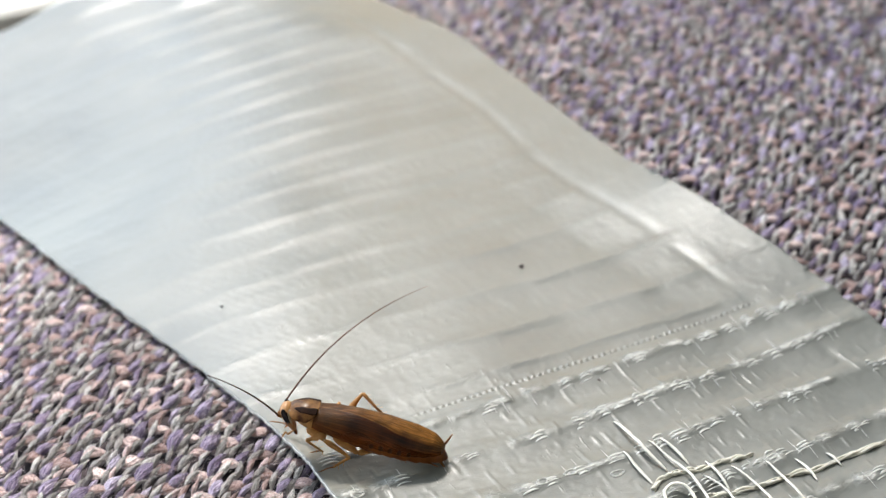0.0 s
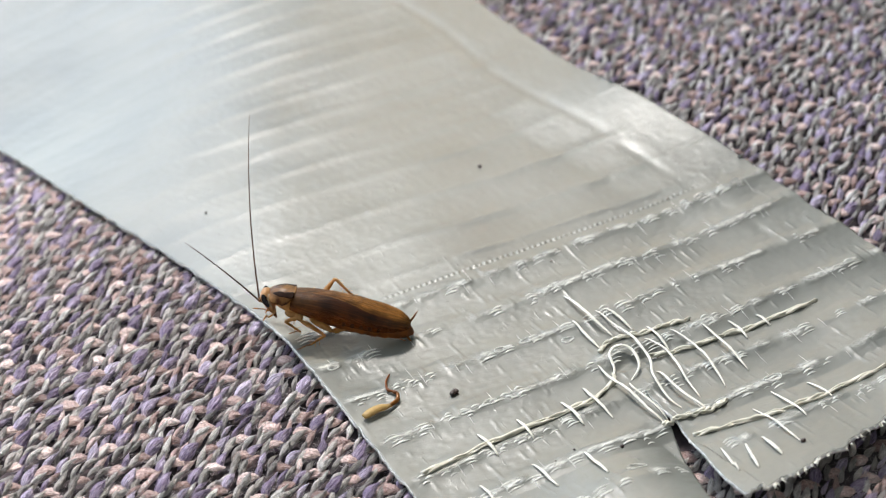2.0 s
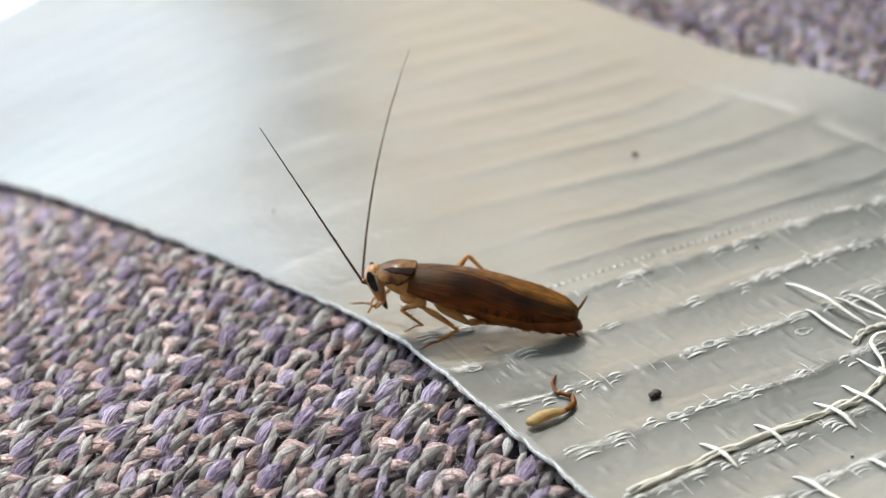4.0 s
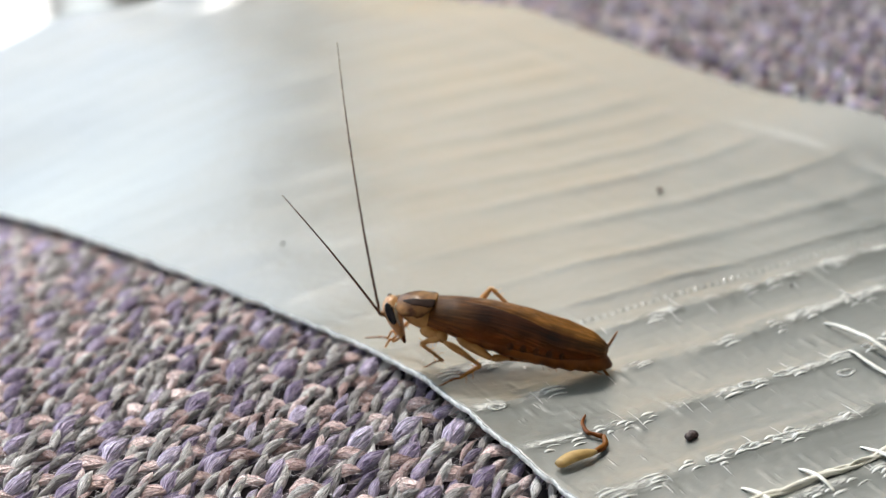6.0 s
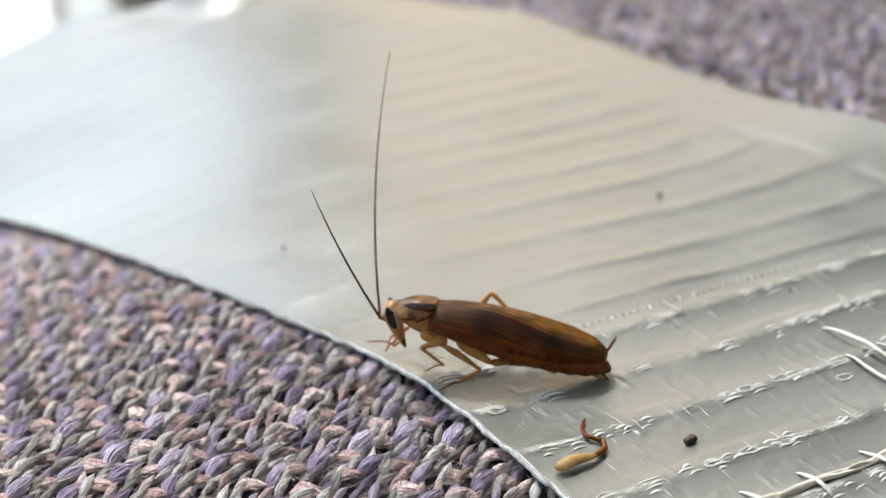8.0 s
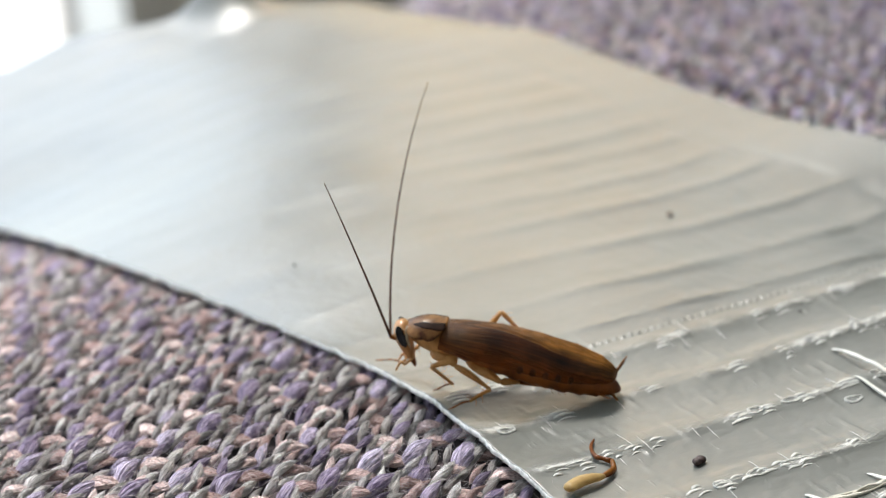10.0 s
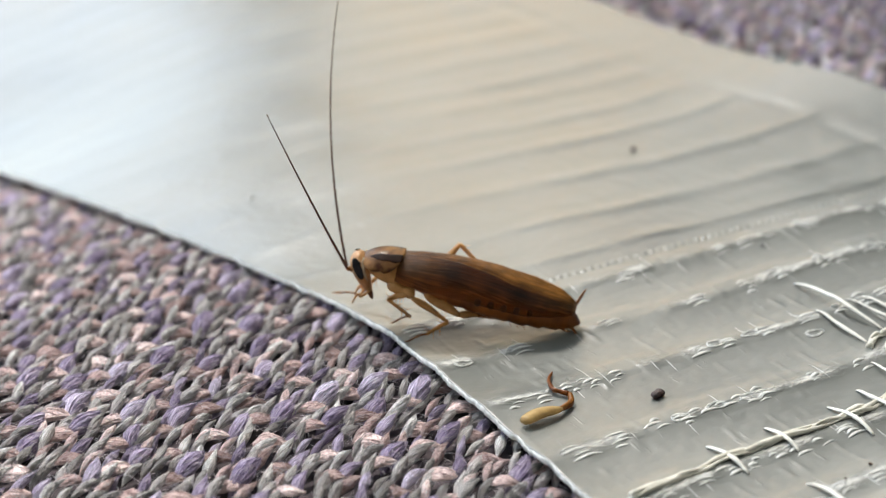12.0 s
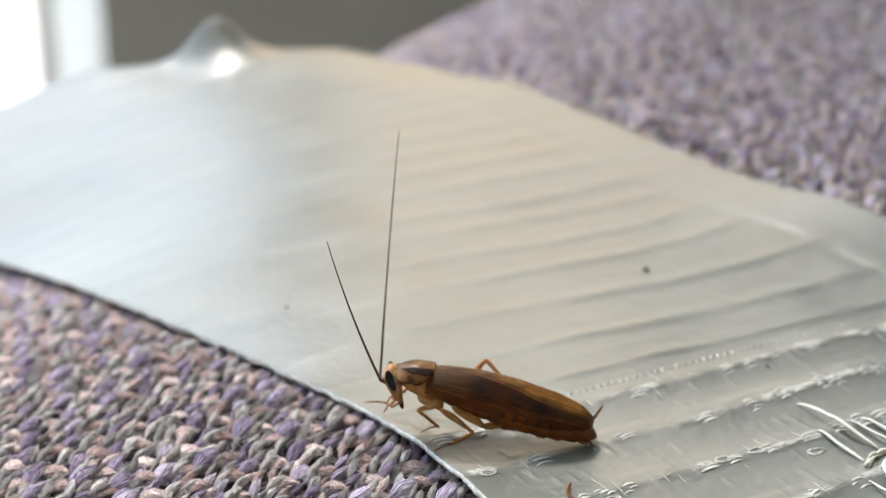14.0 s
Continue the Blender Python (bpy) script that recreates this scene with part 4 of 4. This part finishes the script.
def build_leg(root, coxa, knee, ankle, foot, mats, thick, rng, claw=True):
    """coxa: hip and trochanter; the thigh carries shank and foot as parts of its own."""
    hip, tro = coxa
    ankle, foot = Vector(ankle) + FOOT_UP * 0.8, Vector(foot) + FOOT_UP
    bm = bmesh.new()
    sweep(bm, spline([hip, Vector(hip).lerp(Vector(tro), 0.5), tro], 8), [0.36 * thick, 0.52 * thick, 0.56 * thick, 0.54 * thick, 0.48 * thick, 0.40 * thick, 0.30 * thick, 0.20 * thick], 10, 0.7)
    mid = Vector(tro).lerp(Vector(knee), 0.45) + Vector((0, 0, 0.06))
    sweep(bm, spline([tro, mid, knee], 10), [0.16 * thick, 0.24 * thick, 0.30 * thick, 0.32 * thick, 0.31 * thick, 0.28 * thick, 0.24 * thick, 0.20 * thick, 0.17 * thick, 0.15 * thick], 10, 0.75)
    leg = part("leg", bm, mats[0], root, "jointed amber leg")
    bm = bmesh.new()
    sweep(bm, spline([knee, Vector(knee).lerp(Vector(ankle), 0.5) + Vector((0.03, 0.03, 0.02)), ankle], 9), [0.15 * thick, 0.15 * thick, 0.13 * thick, 0.125 * thick, 0.12 * thick, 0.115 * thick, 0.11 * thick, 0.10 * thick, 0.10 * thick], 8)
    part("shank", bm, mats[1], leg, "thin spiny shank")
    bm = bmesh.new()
    spines(bm, tro, knee, 5, 0.40, rng)
    spines(bm, knee, ankle, 9, 0.50, rng)
    tagged(part("bristles", bm, mats[1], leg, "stiff thin bristles"), kind="stuff")
    bm = bmesh.new()
    a, f = Vector(ankle), Vector(foot)
    bend = (f - a).length * 0.08
    line = spline([a, a.lerp(f, 0.4) + Vector((0, 0, bend)), f], 13)
    sweep(bm, line, [(0.085 if i % 3 else 0.062) * thick * (1 - 0.02 * i) for i in range(13)], 7)
    if claw:
        d = (f - a).normalized()
        for s in (-1, 1):
            e = f + d * 0.14 + Vector((0.06 * s, 0.06 * s, -0.05))
            sweep(bm, [f - d * 0.03, f + d * 0.09 + Vector((0.05 * s, 0.05 * s, 0.02)), e], [0.035, 0.028, 0.008], 5)
    part("foot", bm, mats[2], leg, "segmented slender foot")
    return leg


ANTENNA_A, ANTENNA_B = Vector((-1.56, 27.45, 4.2)) + SINK, Vector((-1.86, 26.8, 4.5)) + SINK
SEGMENTS = 10


def build_antenna(root, base, length):
    """A stout base joint with ten rigid beaded lengths that bend as a chain."""
    bm = bmesh.new()
    at = BODY.inverted() @ (Vector(base) * MM) / MM
    sweep(bm, [(-0.42, 0, -0.05), (-0.18, 0, 0.0), (0.0, 0, 0.0), (0.06, 0, 0.02)], [0.12, 0.15, 0.13, 0.08], 8)
    root_joint = part("antenna", bm, M_SHELL, root, "long thin thread-like feeler")
    root_joint.location = at * MM
    out = []
    step = length / SEGMENTS
    for n in range(SEGMENTS):
        bm = bmesh.new()
        r0, r1 = 0.082 - 0.0058 * n, 0.082 - 0.0058 * (n + 1)
        beads = 7
        pts, rr = [], []
        for b in range(beads):
            for f, k in ((0.0, 0.86), (0.35, 1.06), (0.75, 1.0)):
                g = (b + f) / beads
                pts.append((0, 0, step * g))
                rr.append((r0 + (r1 - r0) * g) * k)
        pts.append((0, 0, step * 1.03))
        rr.append(r1 * 0.8)
        rings = [[(r * math.cos(6.2832 * k / 8), r * math.sin(6.2832 * k / 8), p[2]) for k in range(8)] for p, r in zip(pts, rr)]
        loft(bm, rings)
        out.append(part("feeler_joint", bm, M_FEELER, root_joint))
    return out


def build_roach():
    rng = random.Random(3)
    root = tagged(new("cockroach"), "amber-brown striped cockroach standing at the tape's edge", "insect")
    root.matrix_world = BODY
    # abdomen with its overlapping rings
    bm = bmesh.new()
    rings = []
    for i in range(46):
        x = 3.2 - (3.2 + 6.35) * math.sin(0.5 * math.pi * i / 45)
        w = table(x, (-6.35, 0.06), (-6.3, 0.25), (-6.1, 0.50), (-5.5, 1.0), (-4.2, 1.50), (-2.5, 1.74), (0, 1.76), (2, 1.58), (3.2, 1.25))
        low = table(x, (-6.35, -1.30), (-6.1, -1.46), (-5.2, -1.66), (-3.0, -1.74), (-1, -1.60), (1.5, -1.25), (3.2, -0.95))
        step = ((3.2 - x) % 0.92) / 0.92
        w, low = w * (0.955 + 0.06 * step), low * (0.96 + 0.06 * step)
        rings.append(oval(x, w, table(x, (-6.35, -1.15), (-6.1, -0.85), (-5.4, -0.35), (-3, 0.15), (3.2, 0.25)), low))
    loft(bm, rings)
    part("abdomen", bm, M_BELLY, root, "ringed orange-brown abdomen")
    for k in range(5):
        x = -0.55 - 0.72 * k
        bm = bmesh.new()
        g = bmesh.ops.create_uvsphere(bm, u_segments=10, v_segments=6, radius=1)["verts"]
        bmesh.ops.scale(bm, vec=(0.20 - 0.01 * k, 0.05, 0.24), verts=g)
        bmesh.ops.translate(bm, vec=(x, table(x, (-4.2, 1.50), (-2.5, 1.72), (0, 1.75)), -0.44 - 0.02 * k), verts=g)
        part("flank_spot", bm, M_SPOT, root, "dark spot on the flank")
    # thorax
    bm = bmesh.new()
    loft(bm, [oval(x, w, t, b) for x, w, t, b in ((2.6, 1.2, 0.3, -1.05), (3.4, 1.25, 0.35, -1.15), (4.2, 1.15, 0.35, -1.15), (5.0, 0.9, 0.3, -0.95), (5.6, 0.55, 0.15, -0.7))])
    part("thorax", bm, M_PALE, root, "pale amber underside of the thorax")
    build_wing(root, -1, 0.0)
    build_wing(root, 1, 0.06)
    build_shield(root)
    # head
    bm = bmesh.new()
    sweep(bm, spline([(6.18, 0, 0.28), (6.22, 0, -0.25), (5.98, 0, -0.85), (5.62, 0, -1.5), (5.30, 0, -2.0)], 16),
          [0.25, 0.52, 0.68, 0.76, 0.79, 0.79, 0.77, 0.73, 0.68, 0.62, 0.55, 0.48, 0.41, 0.35, 0.28, 0.16], 18, 0.66)
    head = part("head", bm, M_FACE, root, "amber face turned down")
    for s in (1, -1):
        bm = bmesh.new()
        g = bmesh.ops.create_uvsphere(bm, u_segments=18, v_segments=12, radius=1)["verts"]
        bmesh.ops.scale(bm, vec=(0.27, 0.20, 0.68), verts=g)
        bmesh.ops.rotate(bm, cent=(0, 0, 0), matrix=Matrix.Rotation(radians(30), 3, "Y"), verts=g)
        bmesh.ops.translate(bm, vec=(6.18, 0.64 * s, -0.45), verts=g)
        part("eye", bm, M_EYE, head, "glossy black kidney-shaped eye")
        tube("face_rim", [(5.98, 0.50 * s, 0.22), (5.95, 0.70 * s, -0.1), (5.78, 0.74 * s, -0.6), (5.55, 0.62 * s, -1.05)], [0.05, 0.09, 0.10, 0.08, 0.03], M_CREAM, head, "cream rim behind the eye")
        tube("palp", [(5.35, 0.25 * s, -1.8), (5.75, 0.48 * s, -2.15), (5.95, 0.55 * s, -2.0), (6.15, 0.6 * s, -2.55)], [0.08, 0.09, 0.07, 0.09, 0.05], M_PALE, head, "small pale mouth feeler")
    tube("mandible", [(5.38, 0.05, -1.85), (5.22, 0.08, -2.15), (5.12, 0.1, -2.3)], [0.2, 0.16, 0.06], M_BELLY, head, "reddish-brown mouthparts")
    # legs, the left ones towards the tape's edge
    amber = (M_PALE, M_PALE, M_SHELL)
    build_leg(root, ((4.3, 0.8, -0.85), (3.25, 1.45, -0.95)), (4.25, 1.6, -1.40), (2.82, 0.65, -2.62), (3.7, -0.4, -3.72), amber, 0.80, rng)
    build_leg(root, ((3.4, 1.0, -0.85), (3.0, 1.55, -1.05)), (0.80, 1.75, -1.95), (1.75, 1.72, -2.9), (2.63, 1.68, -3.55), amber, 0.80, rng)
    build_leg(root, ((2.3, 1.0, -0.8), (0.3, 1.66, -1.45)), (-0.7, 0.9, -1.6), (-4.2, 0.2, -1.66), (-5.7, 0.1, -1.80), (M_PALE, M_BELLY, M_BELLY), 0.85, rng)
    build_leg(root, ((4.3, -0.8, -0.85), (4.5, -1.5, -1.3)), (5.2, -2.0, -2.0), (5.9, -2.6, -3.6), (7.3, -3.4, -4.15), amber, 0.80, rng)
    build_leg(root, ((3.3, -1.0, -0.85), (2.9, -1.7, -1.0)), (2.6, -3.0, -0.9), (3.1, -3.6, -2.6), (3.9, -4.0, -4.0), amber, 0.80, rng)
    build_leg(root, ((2.3, -1.0, -0.9), (1.9, -1.7, -0.8)), (1.0, -2.75, 0.72), (-1.2, -3.0, -1.0), (-2.6, -3.5, -2.85), amber, 0.85, rng)
    for s, pts in ((-1, [(-5.5, -0.45, -0.55), (-5.9, -0.5, -0.35), (-6.1, -0.55, 0.1), (-6.28, -0.6, 0.62)]), (1, [(-5.4, 0.5, -0.9), (-5.75, 0.6, -1.15), (-6.1, 0.7, -1.45), (-6.35, 0.75, -1.6)])):
        tube("cercus", pts, [0.10, 0.13, 0.11, 0.09, 0.03], M_SHELL, root, "short ringed tail feeler")
    return root


ROACH = build_roach()
JOINTS_A = build_antenna(ROACH, ANTENNA_A, 15.2)
JOINTS_B = build_antenna(ROACH, ANTENNA_B, 13.6)


# ---- what lies on the tape ----
def build_cast_leg():
    pts = [(1.0, 12.9), (3.5, 13.4), (4.3, 13.8), (4.7, 14.6), (4.2, 15.3), (4.6, 16.4), (5.3, 17.2)]
    p = [Vector((x, y, tape_z(x, y) + 0.2)) for x, y in pts]
    p[0].z += 0.15
    p[1].z += 0.12
    bm = bmesh.new()
    sweep(bm, spline([p[0], p[0].lerp(p[1], 0.5) + Vector((-0.08, 0.12, 0.08)), p[1]], 14), [0.26, 0.35, 0.37, 0.38, 0.39, 0.39, 0.39, 0.38, 0.37, 0.36, 0.34, 0.30, 0.24, 0.17], 10, 0.62)
    leg = part("cast_leg", bm, M_HUSK, None)
    tagged(leg, "shed insect leg, tan and dry, on the tape", "insect leg")
    bm = bmesh.new()
    sweep(bm, spline([p[1] - Vector((0.2, 0.05, 0)), p[2], p[3] + Vector((0, -0.1, 0.1))], 10), [0.14, 0.15, 0.17, 0.18, 0.18, 0.17, 0.16, 0.15, 0.14, 0.1], 9)
    part("shank", bm, M_SHELL, leg, "orange bent joint")
    bm = bmesh.new()
    sweep(bm, spline([p[3], p[3].lerp(p[4], 0.5), p[4], p[5], p[6]], 16), [0.14, 0.15, 0.14, 0.13, 0.11, 0.10, 0.12, 0.13, 0.12, 0.11, 0.10, 0.11, 0.10, 0.09, 0.08, 0.04], 8)
    part("foot", bm, M_BELLY, leg, "brown curled tip")


build_cast_leg()


def build_speck(rng, x, y, size, lobes):
    bm = bmesh.new()
    z = tape_z(x, y)
    for n in range(lobes):
        g = bmesh.ops.create_icosphere(bm, subdivisions=2, radius=size * rng.uniform(0.6, 1.0))["verts"]
        for v in g:
            v.co *= 1 + rng.uniform(-0.16, 0.16)
            v.co.z *= 0.75
        bmesh.ops.translate(bm, vec=(n * size * 0.9, rng.uniform(-0.3, 0.3) * size + n * 0.3 * size, 0.5 * size), verts=g)
    ob = part("dirt_speck", bm, M_SPECK)
    ob.location = Vector((x, y, z)) * MM
    return tagged(ob, "dark crumb of dirt on the tape", "crumb", "crumbs on the tape")


SPECKS = ((8.5, 12.4, 0.37, 2), (27.3, 42.2, 0.24, 1), (24.7, 24.5, 0.12, 1), (2.0, 49.2, 0.13, 1), (16.3, -0.3, 0.16, 1), (13.0, 1.2, 0.11, 1), (26.9, -8.4, 0.20, 2), (1.8, 0.2, 0.12, 1), (0.9, -6.8, 0.14, 1), (11.1, 0.7, 0.10, 1))
speck_rng = random.Random(8)
crumbs = [build_speck(speck_rng, *row) for row in SPECKS]

# the lens is focused on the large crumb before the insect
cam.data.dof.use_dof, cam.data.dof.focus_object, cam.data.dof.aperture_fstop = True, crumbs[0], 48


# ---- movement: the feelers sweep; their rows are seconds, lean at the root, lean at the tip and reach towards the viewer's side ----
A_FIRST = [
    (0, -29, -70, -19), (0.2, 6, -29, -28), (0.3, 2, -18, -14), (0.5, 25, 18, -36), (0.7, 13, 7, -20), (0.9, 2, -34, -34), (1, 5, -11, -27),
    (1.2, 31, 23, -25), (1.3, 50, 17, -24), (1.5, 3, -10, -9), (1.7, 16, 2, -6), (1.8, 6, -10, -10), (2, 8, -3, -6), (2.2, 9, -0, -19),
    (2.3, 18, 4, -14), (2.5, 9, 5, -2), (2.7, -5, -38, -30), (2.8, 9, -13, -31),
]
A_MIDDLE = [
    (3, 17, 23, -13), (3.2, -5, -30, -12), (3.3, 2, -16, -10), (3.5, -6, -28, 3), (3.7, 25, 19, -1), (3.8, 11, 12, 5), (4, -3, -20, -21),
    (4.2, -15, -31, 4), (4.7, 14, 8, 0), (5.2, -6, -20, -10), (5.8, 16, 14, 0), (6.3, 6, -6, -3), (6.5, 28, 23, -2), (6.7, 1, -10, 1),
    (6.8, 2, -17, -14), (7, 10, 12, -7), (7.2, 7, -16, -26), (7.3, 28, 8, -8),
]
A_LATE = [
    (7.5, 15, 18, 2), (7.7, -8, -40, -19), (8.2, 16, 10, 0), (8.8, -6, -22, -8), (9.3, 14, 8, 0), (9.8, -8, -15, -9), (10, 3, -18, -14),
    (10.2, 17, 12, -5), (10.3, 28, 29, 1), (10.5, 33, 30, -3), (10.7, -7, -26, -17), (10.8, -1, -20, -31), (11, 17, 17, -3), (11.2, 29, 21, -17),
    (11.3, 36, 28, 8), (11.5, -2, -22, -23), (11.7, -17, -59, -41), (11.8, -30, -72, -16),
]
A_LAST = [
    (12, 13, -7, -9), (12.2, -6, -19, 6), (12.3, -9, -29, 6), (12.5, -1, -8, -9), (12.7, -8, -30, -20), (12.8, 13, 6, -16), (13, -19, -35, -5),
    (13.2, 20, 15, -13), (13.3, 23, 13, -11), (13.5, 21, 21, -10), (13.6, -12, -30, -7), (13.7, -14, -46, -20), (13.8, -0, -20, -28),
    (13.9, 10, 2, -4), (14, -1, -3, -10),
]
B_FIRST = [
    (0, 20, 45, 60), (0.5, -2, -61, 50), (0.7, 13, 34, 54), (0.9, -33, -76, 38), (1, -23, -81, 60), (1.8, 26, 29, 65), (2, 28, 35, 54),
    (2.5, 35, 38, 73), (2.7, 25, 16, 55), (2.8, -30, -64, 51), (3, 21, 39, 79), (3.2, -3, 77, 74), (3.3, 31, 83, 56), (3.5, 4, 2, 47),
    (3.7, -38, -87, 52), (3.8, 24, -101, 70), (4, 29, 29, 43), (4.2, 39, 61, 23), (4.8, 30, 34, 52), (5.5, 24, 26, 55),
]
B_MIDDLE = [
    (6.3, 38, 45, 57), (6.5, 4, -32, 48), (6.7, 23, -86, 71), (6.8, 21, -0, 68), (7, 24, 27, 31), (7.2, 37, 56, 8), (7.3, 32, 40, 25),
    (7.5, 14, 8, 50), (7.7, 31, 18, 59), (8.6, 27, 20, 54), (9.8, 26, 22, 53), (10, 19, 22, 51), (10.2, 25, 19, 52), (10.3, 25, 19, 51),
    (10.5, 30, 16, 52), (10.7, 27, 22, 52), (10.8, 27, 22, 52), (11, 21, 27, 50), (11.2, 27, 20, 52), (11.3, 25, 18, 50),
]
B_LAST = [
    (11.5, 27, 21, 52), (11.7, 30, 20, 52), (11.8, 32, 21, 52), (12, 26, 23, 51), (12.2, 26, 22, 52), (12.3, 22, 24, 50), (12.5, 26, 19, 52),
    (12.7, 28, 19, 52), (12.8, 22, 23, 52), (13, 24, 23, 53), (13.2, 30, 17, 54), (13.3, 30, 13, 52), (13.5, 28, 18, 53), (13.6, 21, 22, 53),
    (13.7, 19, 23, 52), (13.8, 23, 19, 53), (13.9, 20, 21, 53), (14, 25, 16, 53),
]


def feeler_rows(joints, rows, length):
    """Turns leans, in degrees, into the poses of the rigid lengths, chained end to end."""
    across, upward, toward = Vector((0.8785, -0.476, -0.0405)), Vector((0.2169, 0.3219, 0.9216)), Vector((-0.4256, -0.8184, 0.386))
    turn = BODY.to_3x3().inverted()
    ts = [r[0] for r in rows]
    keyed = [[] for _ in joints]
    for n in range(141):
        t = n / 10
        f0, f1, ps = (radians(float(np.interp(t, ts, [r[k] for r in rows]))) for k in (1, 2, 3))
        p = Vector((0, 0, 0))
        for i in range(SEGMENTS):
            f = f0 + (f1 - f0) * (i + 0.5) / SEGMENTS
            d = turn @ (math.cos(ps) * (-math.sin(f) * across + math.cos(f) * upward) + math.sin(ps) * toward)
            keyed[i].append((t, Matrix.Translation(p * MM) @ d.to_track_quat("Z", "Y").to_matrix().to_4x4()))
            p = p + d * (length / SEGMENTS)
    return keyed


def motions():
    for joints, rows, length in ((JOINTS_A, A_FIRST + A_MIDDLE + A_LATE + A_LAST, 15.2), (JOINTS_B, B_FIRST + B_MIDDLE + B_LAST, 13.6)):
        for joint, poses in zip(joints, feeler_rows(joints, rows, length)):
            walk(joint, poses)


motions()
